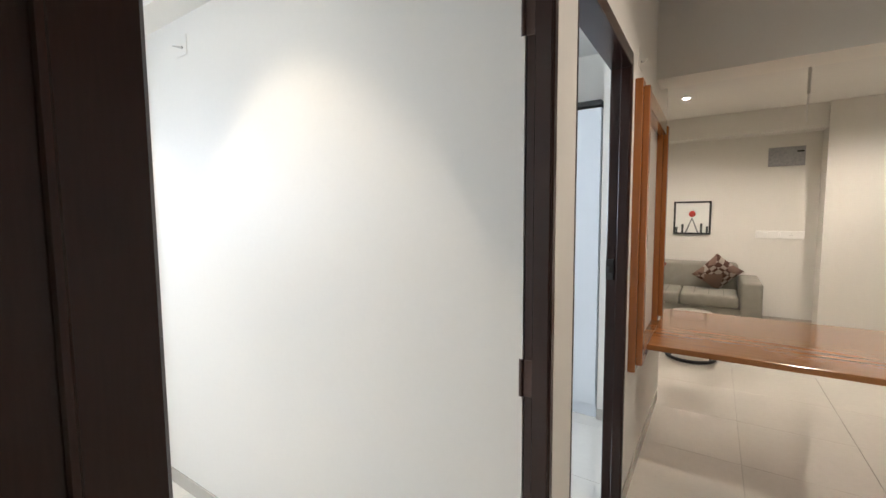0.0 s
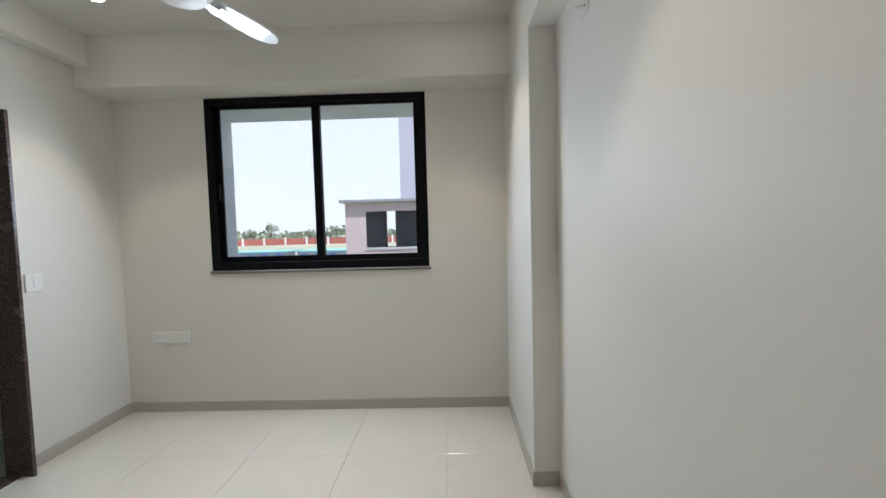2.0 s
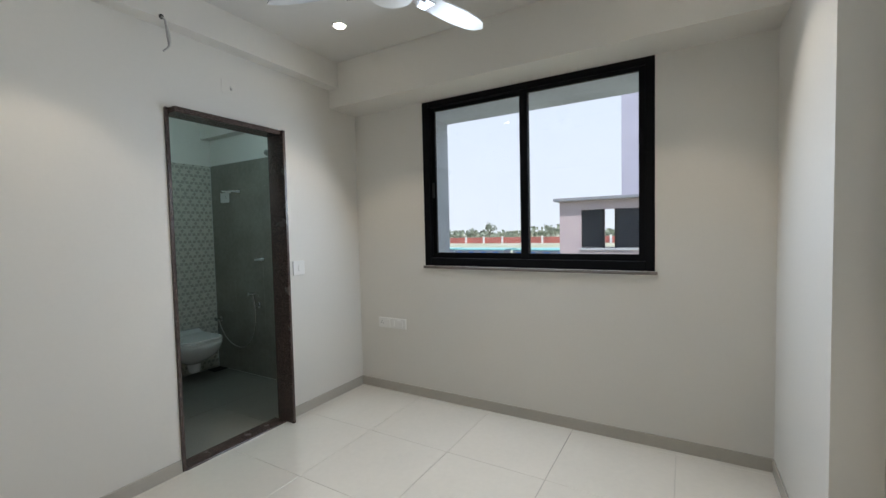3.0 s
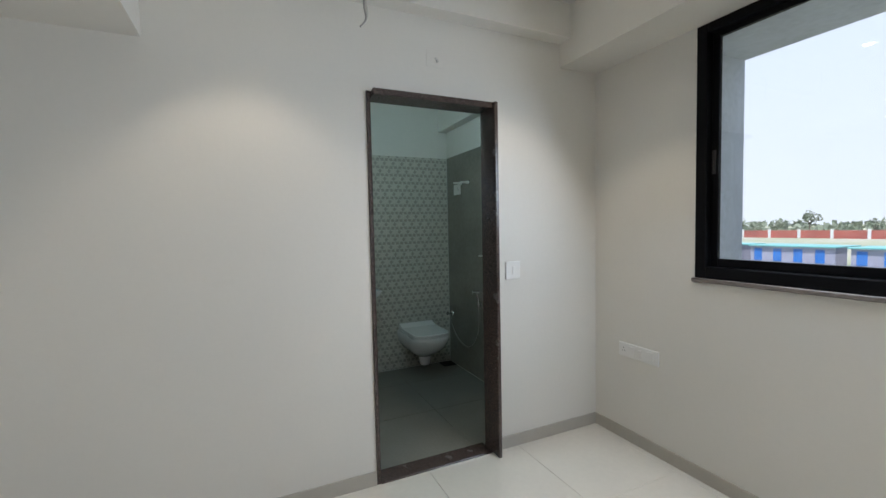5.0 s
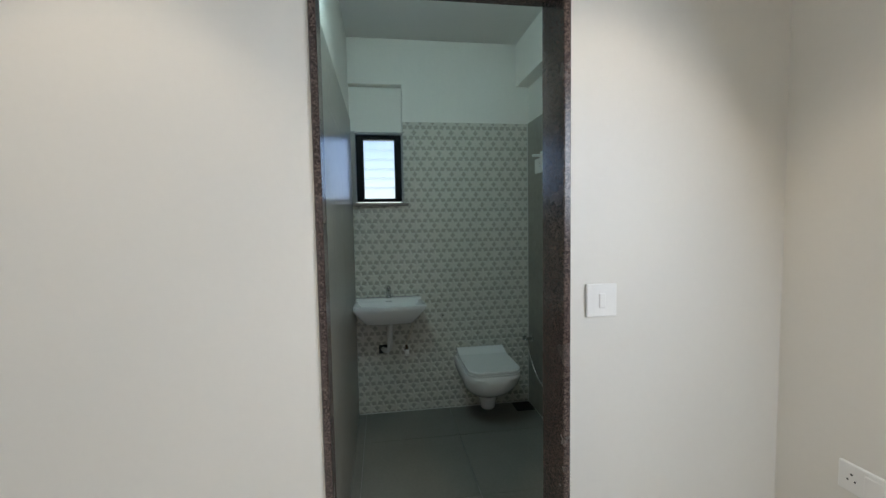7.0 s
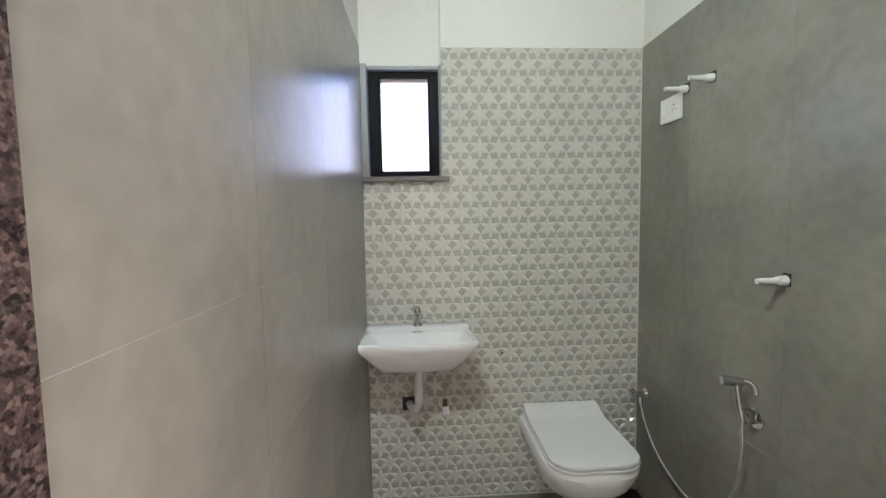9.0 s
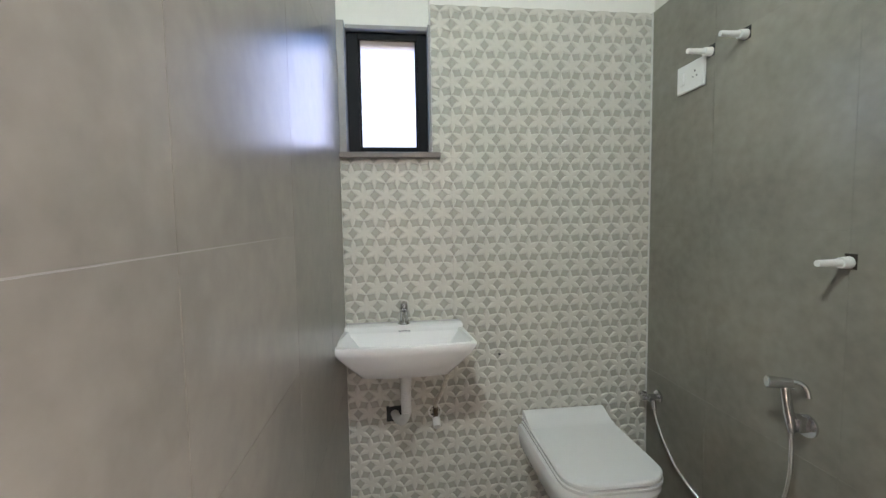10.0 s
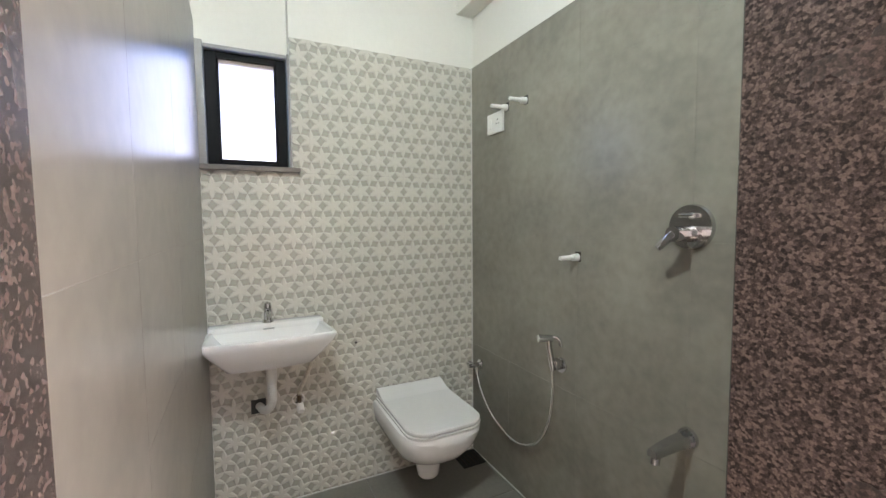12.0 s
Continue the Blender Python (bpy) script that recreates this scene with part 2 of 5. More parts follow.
# ---- bedroom shell ----
# the opening at x 3.7 to 4.9 is unseen, added for the fill lamp
wall_boxes("wall_window", [(-0.10, 0, -0.1, WX0, 0.20, 3.0), (WX1, 0, -0.1, 3.7, 0.20, 3.0), (4.9, 0, -0.1, 5.8, 0.20, 3.0), (3.7, 0, -0.1, 4.9, 0.20, 1.1), (3.7, 0, 2.3, 4.9, 0.20, 3.0),
                           (WX0, 0, -0.1, WX1, 0.20, WZ0), (WX0, 0, WZ1, WX1, 0.20, 3.0)], M_WALL, "cream painted bedroom wall with a window opening")
wall_boxes("wall_bath_side", [(-0.078, DY1, -0.1, 0, 0, 3.0), (-0.078, YP, -0.1, 0, DY0, 3.0), (-0.078, DY0, DZ, 0, DY1, 3.0)],
           M_WALL, "cream painted wall around the bathroom doorway")
wall_boxes("wall_right", [(XR, -3.098, -0.1, 3.185, 0, 3.0), (XR, -3.1105, -0.1, 3.0895, -3.098, 2.159), (XC, -0.97, -0.02, XR, 0, 2.358)], M_WALL, "plain white painted wall with a shallow column")
wall_boxes("beam_right", [(XC, YD, 2.358, XR, 0, ZC + 0.02)], M_WALL, "plastered beam above the column")
wall_boxes("beam_window", [(0, -0.30, 2.375, XC, 0, ZC + 0.02)], M_WALL, "plastered beam over the window")
wall_boxes("beam_bath_side", [(0, -2.51, 2.52, 0.10, -0.30, ZC + 0.02)], M_WALL, "plastered ledge high above the bathroom doorway")
wall_boxes("beam_entry", [(0, YD, 2.195, XC, -2.51, ZC + 0.02)], M_WALL, "deep plastered beam over the bedroom entrance")
wall_boxes("ceiling", [(-0.1, YD, ZC, 3.2, 0.2, 3.0)], M_CEIL, "white painted bedroom ceiling")
# door wall between bedroom, second room and passage
DL, DR = 2.198, 3.07
D2L, D2R = 3.285, 4.16
wall_boxes("wall_door", [(-0.1, YP, -0.1, DL - 0.10, YD, 3.0), (DL - 0.10, YP, 2.16, 3.09, YD, 3.0), (3.09, YP, -0.1, D2L - 0.02, YD, 3.0),
                         (D2L - 0.02, YP, 2.14, D2R + 0.03, YD, 3.0), (D2R + 0.03, YP, -0.1, 5.60, YD, 3.0)], M_WALL, "cream painted wall along the passage")

# ---- bathroom shell ----
BZC = 2.63
wall_boxes("wall_bath_north", [(-1.95, BY1 + 0.012, -0.1, -0.078, BY1 + 0.13, 3.0)], M_BWALL, "bathroom shower wall, painted above the tiles")
wall_boxes("wall_bath_south", [(-1.95, BY0 - 0.13, -0.1, -0.078, BY0 - 0.012, 3.0)], M_BWALL, "bathroom side wall, painted above the tiles")
NW0, NW1, NZ0, NZ1 = BY0 - 0.012, -1.212, 1.505, 2.325        # window niche
wall_boxes("wall_bath_far", [(-1.95, NW1, -0.1, BX - 0.012, BY1 + 0.012, 3.0), (-1.95, NW0, -0.1, BX - 0.012, NW1, NZ0 - 0.01),
                             (-1.95, NW0, NZ1, BX - 0.012, NW1, 3.0), (-1.95, NW0, 2.0, -1.785, NW1, NZ1)], M_BWALL, "bathroom end wall with a window niche")
wall_boxes("beam_bath", [(BX - 0.012, -0.385, 2.332, -0.078, BY1 + 0.012, BZC + 0.02)], M_BWALL, "small plastered beam above the shower wall")
wall_boxes("ceiling_bath", [(-1.95, BY0 - 0.13, BZC, -0.078, BY1 + 0.13, 3.0)], M_CEIL, "white painted bathroom ceiling")
wall_boxes("floor_bath_bed", [(-1.95, BY0 - 0.13, -0.2, -0.078, BY1 + 0.13, -0.008)], M_BGROUT, "grout bed of the bathroom floor")

# ---- second room, passage and living room ----
wall_boxes("wall_second_room", [(5.02, -3.098, -0.1, 5.60, -2.87, 3.0), (5.60, -3.183, -0.1, 5.72, 0, 3.0)], M_WALL, "white painted wall of the next room")
wall_boxes("ceiling_second_room", [(3.185, YD, ZC, 5.72, 0.0, 3.0)], M_CEIL, "white painted ceiling of the next room")
wall_boxes("wall_living_far", [(LX, -6.6, -0.1, LX + 0.15, -1.4, 3.0), (LX - 0.32, -6.6, -0.1, LX, -4.60, 3.0)], M_WALL, "cream painted wall behind the sofa")
wall_boxes("beam_living_far", [(LX - 0.25, -4.60, 2.46, LX, -1.4, 2.75)], M_WALL, "plastered beam along the living room wall")
wall_boxes("wall_living_north", [(5.72, -1.4, -0.1, LX + 0.15, -1.25, 3.0)], M_WALL, "plain cream wall of the living room")
wall_boxes("wall_south", [(0.9, -6.75, -0.1, LX + 0.15, -6.6, 3.0)], M_WALL, "plain cream wall across the passage")
wall_boxes("wall_west", [(0.75, -6.75, -0.1, 0.9, YP, 3.0)], M_WALL, "plain cream wall at the end of the passage")
wall_boxes("beam_living", [(5.0, -6.6, 2.27, 5.25, YP, 2.78)], M_WALL, "plastered beam between passage and living room")
wall_boxes("ceiling_living", [(0.75, -6.75, 2.75, LX + 0.15, YP, 3.0), (5.72, YP, 2.75, LX + 0.15, -1.25, 3.0)], M_CEIL, "white painted living room ceiling")
wall_boxes("floor_bed", [(-0.078, -6.75, -0.2, LX + 0.15, 0.2, -0.006)], M_GROUT, "grout bed of the tiled floor")


# ---- doors, frames and window of the bedroom ----
def window_bed():
    win = tagged(new("window_1"), "black aluminium two-panel sliding window with clear glass", "window", "", "structure")
    y0, y1 = -0.004, 0.075
    bm = bmesh.new()
    for b in ((WX0, WZ0, WX0 + 0.055, WZ1), (WX1 - 0.055, WZ0, WX1, WZ1), (WX0 + 0.055, WZ1 - 0.045, WX1 - 0.055, WZ1), (WX0 + 0.055, WZ0, WX1 - 0.055, WZ0 + 0.06)):
        box(bm, b[0], y0, b[1], b[2], y1, b[3], 0.003)
    part("window_frame", bm, M_FRAME, win)
    xm = 1.528
    for i, (a, b, yy) in enumerate(((WX0 + 0.055, xm + 0.028, 0.040), (xm - 0.028, WX1 - 0.055, 0.012))):
        bm = bmesh.new()
        z0, z1 = WZ0 + 0.06, WZ1 - 0.045
        wl, wr = (0.035, 0.056) if i == 0 else (0.056, 0.035)
        box(bm, a, yy, z0, a + wl, yy + 0.025, z1, 0.002)
        box(bm, b - wr, yy, z0, b, yy + 0.025, z1, 0.002)
        box(bm, a + wl, yy, z0, b - wr, yy + 0.025, z0 + 0.042, 0.002)
        box(bm, a + wl, yy, z1 - 0.026, b - wr, yy + 0.025, z1, 0.002)
        sash = part("sash", bm, M_FRAME, win)
        bm = bmesh.new()
        box(bm, a + wl - 0.004, yy + 0.010, z0 + 0.038, b - wr + 0.004, yy + 0.015, z1 - 0.022)
        pane = part("pane", bm, M_GLASS, sash)
        pane.visible_shadow = False
        if i == 0:
            bm = bmesh.new()
            box(bm, a + 0.008, yy - 0.014, 1.62, a + 0.026, yy, 1.74, 0.003)
            part("latch", bm, M_DARK, sash, "black recessed latch")
    bm = bmesh.new()
    box(bm, WX0 - 0.012, -0.016, WZ0 - 0.022, WX1 + 0.014, 0.0, WZ0 - 0.001, 0.003)
    part("window_sill", bm, M_SILL, win, "thin grey stone sill")


window_bed()


def bath_door_frame():
    fr = tagged(new("door_1"), "open doorway lined with polished brown granite", "doorway", "", "structure")
    x0, x1 = -0.081, 0.066
    for y0, y1, xf in ((DY0, DY0 + 0.022, 0.010), (DY1 - 0.022, DY1, 0.086)):
        bm = bmesh.new()
        box(bm, x0, y0, 0.0, xf, y1, DZ, 0.003)
        part("jamb", bm, M_GRANITE, fr)
    bm = bmesh.new()
    box(bm, x0, DY0 + 0.022, DZ - 0.032, x1, DY1 - 0.022, DZ, 0.003)
    part("lintel", bm, M_GRANITE, fr)
    bm = bmesh.new()
    box(bm, -0.112, DY0 + 0.022, -0.02, 0.012, DY1 - 0.022, 0.008, 0.003)
    part("threshold", bm, M_GRANITE, fr)
    for z in (1.385, 1.57):
        bm = bmesh.new()
        cyl(bm, (0.066, DY1 - 0.0235, z), (0.066, DY1 - 0.018, z), 0.005, seg=10)
        part("screw_hole", bm, M_DARK, fr, "dark drilled hole")


bath_door_frame()


def brown_door_frame(name, x0, x1, label, hinges, lw=0.098):
    fr = tagged(new(name), label, "doorway", "", "structure")
    yd = YD - 0.013 if hinges else YD + 0.006
    bm = bmesh.new()
    box(bm, x0 - lw, YP - 0.008 * (lw > 0.05), 0, x0, YD + 0.006, 2.16, 0.004)
    if lw > 0.05:
        box(bm, x0 - 0.06, YP - 0.012, 0, x0 - 0.052, YP - 0.008, 2.16, 0.002)
    box(bm, x0, YP + 0.04, 0, x0 + 0.010, YP + 0.075, 2.10, 0.002)
    part("jamb", bm, M_DOORFRAME, fr)
    bm = bmesh.new()
    box(bm, x1, YP - 0.002, 0, x1 + 0.026, yd, 2.16, 0.003)
    box(bm, x1 - 0.010, YP + 0.002, 0, x1, YP + 0.045, 2.10, 0.002)
    part("jamb", bm, M_DOORFRAME, fr)
    bm = bmesh.new()
    box(bm, x0, YP - 0.006, 2.10, x1, YD + 0.006, 2.16, 0.003)
    part("head", bm, M_DOORFRAME, fr)
    for z in hinges:
        bm = bmesh.new()
        box(bm, x1 - 0.003, yd - 0.034, z - 0.05, x1, yd + 0.002, z + 0.05, 0.001)
        cyl(bm, (x1 - 0.005, yd + 0.004, z - 0.05), (x1 - 0.005, yd + 0.004, z + 0.05), 0.006, seg=12)
        for k in (-0.034, 0, 0.034):
            cyl(bm, (x1 - 0.0045, yd - 0.018 + 0.008 * (k == 0), z + k), (x1 - 0.002, yd - 0.018 + 0.008 * (k == 0), z + k), 0.004, seg=8)
        part("hinge", bm, M_HINGE, fr, "brown painted butt hinge without its leaf")
    return fr


M_HINGE = mat("brown_painted_steel", (0.075, 0.038, 0.03), 0.35, metal=0.2, var=0.1, scale=20)
brown_door_frame("door_2", DL, DR, "open bedroom doorway with a dark brown frame", (0.22, 1.01, 1.93))
fr2 = brown_door_frame("door_3", D2L, D2R - 0.02, "open doorway of the next room with a dark brown frame", (), 0.018)
bm = bmesh.new()
box(bm, D2R - 0.036, YD - 0.03, 1.13, D2R - 0.031, YD + 0.004, 1.23, 0.001)
box(bm, D2R - 0.05, YD - 0.022, 1.165, D2R - 0.036, YD - 0.002, 1.195, 0.004)
part("strike_plate", bm, M_DARK, fr2, "black door strike plate")

# ---- skirting ----
SK = 0.076


def skirting(name, runs):
    bm = bmesh.new()
    for r in runs:
        box(bm, r[0], r[1], -0.002, r[2], r[3], SK, 0.002)
    structure(name, bm, M_SKIRT, "low beige tile skirting")


skirting("baseboard_window_wall", [(0.0, -0.009, XC, 0.0)])
skirting("baseboard_bath_wall", [(0.0, DY1, 0.009, -0.009), (0.0, YD, 0.009, DY0)])
skirting("baseboard_right_wall", [(XC - 0.009, -0.97, XC, -0.009), (XC - 0.009, -0.979, XR, -0.97), (XR - 0.009, YD + 0.01, XR, -0.979)])
skirting("baseboard_passage", [(3.10, YP - 0.009, D2L - 0.10, YP), (D2R + 0.02, YP - 0.009, 5.60, YP), (5.02 - 0.009, -3.098, 5.02, -2.87)])
skirting("baseboard_living", [(LX - 0.009, -4.60, LX, -1.4), (LX - 0.329, -6.6, LX - 0.32, -4.60)])


# ---- switches, sockets, wires ----
def plate(name, label, at, rz, w, h, slots, group=""):
    """A wall plate; its back lies on the wall, its front looks along local -y."""
    ob = thing(name, label, "switch" if "switch" in name else "socket", at, group, rz)
    bm = bmesh.new()
    box(bm, -w / 2, -0.011, -h / 2, w / 2, 0.0, h / 2, 0.004, 2)
    part("plate", bm, M_PLASTIC, ob)
    for kind, x, z in slots:
        bm = bmesh.new()
        if kind == "rocker":
            box(bm, x - 0.011, -0.016, z - 0.024, x + 0.011, -0.010, z + 0.024, 0.003)
            part("rocker", bm, M_PLASTIC, ob)
        elif kind == "cover":
            box(bm, x - 0.026, -0.0145, z - 0.03, x + 0.026, -0.010, z + 0.03, 0.002)
            part("module", bm, M_PLASTIC, ob)
        elif kind == "holes":
            for dx, dz, r in ((0, 0.012, 0.0035), (-0.010, -0.006, 0.003), (0.010, -0.006, 0.003)):
                cyl(bm, (x + dx, -0.0118, z + dz), (x + dx, -0.010, z + dz), r, seg=10)
            part("pin_hole", bm, M_DARK, ob, "dark socket pin holes")
    return ob


plate("wall_switch", "white plastic wall switch beside the bathroom doorway", (0.0, -0.678, 1.106), 90, 0.104, 0.108, [("rocker", 0, 0)])
plate("wall_socket", "wide white plastic socket plate under the window", (0.352, 0.0, 0.583), 0, 0.285, 0.088,
      [("holes", -0.105, 0), ("cover", -0.045, 0), ("rocker", 0.018, 0), ("cover", 0.085, 0)])
plate("wall_socket", "white plastic socket on grey shower wall tiles", (-1.462, BY1 - 0.001, 1.737), 0, 0.135, 0.098, [("rocker", -0.035, 0), ("holes", 0.025, 0)])
plate("wall_socket", "white plastic socket plate above the sofa", (LX, -4.23, 1.165), -90, 0.50, 0.10, [("cover", -0.15, 0), ("rocker", 0, 0), ("holes", 0.12, 0)])


def junction_cover(at, rz):
    ob = thing("wire_outlet", "blank white wall plate with a short cable stub", "wire outlet", at, "wire outlets", rz)
    bm = bmesh.new()
    box(bm, -0.05, -0.004, -0.045, 0.05, 0, 0.045, 0.0015)
    part("plate", bm, M_WALL, ob)
    bm = bmesh.new()
    tube(bm, [(0.012, 0, -0.01), (0.008, -0.02, -0.012), (-0.012, -0.032, -0.006)], 0.0045, 8)
    part("cable", bm, M_PVC, ob)
    bm = bmesh.new()
    cyl(bm, (0.012, -0.006, -0.01), (0.012, -0.003, -0.01), 0.006, seg=12)
    part("hole", bm, M_DARK, ob)


junction_cover((0.0, -1.17, 2.30), 90)
junction_cover((XR, -1.423, 2.23), -90)
junction_cover((LX, -3.22, 2.30), -90)
junction_cover((4.36, YP, 2.20), 0)


M_WIRE = mat("dusty_grey_cable", (0.42, 0.41, 0.39), 0.5, var=0.15, scale=30)


def hanging_wire(at, rz, length, label):
    ob = thing("hanging_wire", label, "wire", at, "", rz)
    bm = bmesh.new()
    cyl(bm, (0, -0.004, 0), (0, 0.002, 0), 0.013, seg=14)
    part("hole", bm, M_DARK, ob)
    for k, c in ((0, M_WIRE), (1, M_PVC)):
        bm = bmesh.new()
        tube(bm, [(0.003 * k, 0, 0), (0.004, -0.025, -0.02), (0.010 + 0.012 * k, -0.03, -0.5 * length), (0.016 + 0.004 * k, -0.028, -0.8 * length), (-0.012, -0.03, -length)], 0.0052, 8)
        part("strand", bm, c, ob)


hanging_wire((0.10, -1.60, 2.53), 90, 0.19, "pale cable hanging from a hole in the beam")


def pendant_wire(at, length):
    ob = thing("hanging_wire", "thin grey conduit stub hanging from the ceiling", "wire", at)
    bm = bmesh.new()
    cyl(bm, (0, 0, 0), (0, 0, -length), 0.012, seg=10)
    part("conduit", bm, M_PVC, ob)
    bm = bmesh.new()
    tube(bm, [(0, 0, -length), (0.01, 0.004, -length - 0.1), (0.005, 0, -length - 0.22)], 0.005, 6)
    part("cable", bm, M_PLASTIC, ob)


pendant_wire((6.6, -4.12, 2.75), 0.34)
pendant_wire((7.4, -3.02, 2.75), 0.12)

# ---- ceiling lights and fan ----
# fittings of the last two are unseen, added to go with their fill lamps
for dx, dy, dz in [(x, y, ZC) for x, y in DOWNLIGHTS] + [(7.6, -3.2, 2.75), (7.6, -5.0, 2.75), (3.8, -4.15, 2.75)]:
    dl = thing("ceiling_light", "small round recessed white downlight, lit warm", "downlight", (dx, dy, dz), "recessed downlights")
    bm = bmesh.new()
    cyl(bm, (0, 0, -0.006), (0, 0, 0.0), 0.048, 0.052, 28)
    part("trim", bm, M_PLASTIC, dl)
    bm = bmesh.new()
    cyl(bm, (0, 0, -0.008), (0, 0, -0.0062), 0.036, seg=24)
    part("diffuser", bm, M_LAMP, dl)


def ceiling_fan():
    cx, cy, cz = 1.445, -1.37, 2.385
    fan = thing("ceiling_fan", "white three-blade ceiling fan with chrome brackets, at rest", "ceiling fan", (cx, cy, cz))
    bm = bmesh.new()
    cyl(bm, (0, 0, ZC - cz), (0, 0, ZC - cz - 0.06), 0.065, 0.035, 28)
    part("canopy", bm, M_PLASTIC, fan, smooth=True)
    bm = bmesh.new()
    cyl(bm, (0, 0, ZC - cz - 0.05), (0, 0, 0.05), 0.012, seg=14)
    part("rod", bm, M_PLASTIC, fan)
    bm = bmesh.new()
    rings = [[(r * math.cos(a), r * math.sin(a), z) for a in (2 * math.pi * k / 32 for k in range(32))]
             for z, r in ((0.06, 0.03), (0.05, 0.085), (0.02, 0.11), (-0.02, 0.112), (-0.045, 0.09), (-0.055, 0.03))]
    loft(bm, rings)
    part("motor", bm, M_PLASTIC, fan, smooth=True)
    for k in range(3):
        a0 = math.atan2(-0.79 - cy, 1.593 - cx) + k * 2 * math.pi / 3
        rot = Matrix.Rotation(a0, 4, "Z")
        bm = bmesh.new()
        n, outline = 14, []
        for i in range(n + 1):
            u = i / n
            outline.append((0.17 + 0.43 * u, 0.052 * (0.72 + 0.75 * u - 0.55 * u * u) * math.sqrt(max(0.0, 1 - u ** 6)) + 0.001))
        top = [bm.verts.new(rot @ Vector((x, w, 0.006 - 0.22 * w + 0.03 * x))) for x, w in outline] + [bm.verts.new(rot @ Vector((x, -w, 0.006 + 0.22 * w + 0.03 * x))) for x, w in reversed(outline)]
        face = bm.faces.new(top)
        ext = bmesh.ops.extrude_face_region(bm, geom=[face])
        bmesh.ops.translate(bm, vec=(0, 0, -0.006), verts=[v for v in ext["geom"] if isinstance(v, bmesh.types.BMVert)])
        blade = part("blade", bm, M_FANWHITE, fan)
        bm = bmesh.new()
        box(bm, 0.09, -0.022, -0.012, 0.19, 0.022, -0.002, 0.004)
        box(bm, 0.17, -0.040, -0.008, 0.225, 0.040, 0.000, 0.004)
        bm.transform(rot)
        part("bracket", bm, M_CHROME, blade, "chrome blade bracket")


M_FANWHITE = mat("gloss_white_lacquer", (0.80, 0.82, 0.84), 0.15, var=0.01, coat=0.5)
ceiling_fan()


# ---- bathroom fittings ----
def rounded_rect(w, d, r, n=6):
    """Outline in the xy plane: centred on x, from y=0 at the back to y=-d at the front; the front corners are round."""
    pts = [(-w / 2, 0.0)]
    for k in range(n + 1):
        a = math.pi + math.pi / 2 * k / n
        pts.append((-w / 2 + r + r * math.cos(a), -d + r + r * math.sin(a)))
    for k in range(n + 1):
        a = 1.5 * math.pi + math.pi / 2 * k / n
        pts.append((w / 2 - r + r * math.cos(a), -d + r + r * math.sin(a)))
    pts.append((w / 2, 0.0))
    return pts


def ring(w, d, r, z, dy=0.0, back=0.0, n=6):
    return [(x, (y + back if y == 0.0 else y) + dy, z) for x, y in rounded_rect(w, d, r, n)]


def toilet():
    # back on the end wall, seat towards local -y
    wc = thing("toilet", "white ceramic wall-hung toilet with a closed squared lid", "toilet", (BX, -0.683, -0.018), "", 90)
    bm = bmesh.new()
    rings = [ring(0.368, 0.475, 0.12, 0.405), ring(0.380, 0.485, 0.13, 0.388), ring(0.376, 0.482, 0.14, 0.360), ring(0.362, 0.468, 0.15, 0.318),
             ring(0.326, 0.436, 0.15, 0.276), ring(0.272, 0.384, 0.13, 0.240), ring(0.196, 0.325, 0.09, 0.214), ring(0.145, 0.295, 0.07, 0.194)]
    loft(bm, rings)
    part("bowl", bm, M_CERAMIC, wc, smooth=True)
    bm = bmesh.new()
    outer = [(0.066 * math.cos(a), -0.235 + 0.066 * math.sin(a)) for a in (2 * math.pi * k / 20 for k in range(20))]
    loft(bm, [[(x * s, (y + 0.235) * s - 0.235, z) for x, y in outer] for z, s in ((0.24, 1.12), (0.20, 0.96), (0.16, 0.86), (0.12, 0.78), (0.108, 0.66), (0.099, 0.40))])
    part("trapway", bm, M_CERAMIC, wc, smooth=True)
    bm = bmesh.new()
    loft(bm, [ring(0.345, 0.475, 0.085, 0.408, -0.005), ring(0.352, 0.478, 0.09, 0.414, -0.005), ring(0.352, 0.478, 0.09, 0.420, -0.005)])
    part("seat", bm, M_CERAMIC, wc, smooth=True)
    bm = bmesh.new()
    loft(bm, [ring(0.342, 0.472, 0.085, 0.4225, -0.004), ring(0.348, 0.477, 0.09, 0.428, -0.004), ring(0.348, 0.477, 0.09, 0.438, -0.004), ring(0.338, 0.471, 0.085, 0.4425, -0.006)])
    # raised hinge end that slopes down into the flat lid
    slope = [(-0.005, 0.434), (-0.005, 0.464), (-0.009, 0.468), (-0.026, 0.468), (-0.045, 0.462), (-0.068, 0.452), (-0.092, 0.4445), (-0.118, 0.4424), (-0.118, 0.434)]
    ends = [[bm.verts.new((x, y, z)) for y, z in slope] for x in (-0.172, 0.172)]
    for i in range(len(slope)):
        j = (i + 1) % len(slope)
        bm.faces.new((ends[0][i], ends[0][j], ends[1][j], ends[1][i]))
    bm.faces.new(ends[0])
    bm.faces.new(ends[1][::-1])
    part("lid", bm, M_CERAMIC, wc, "flat squared toilet lid, closed", smooth=True)


toilet()


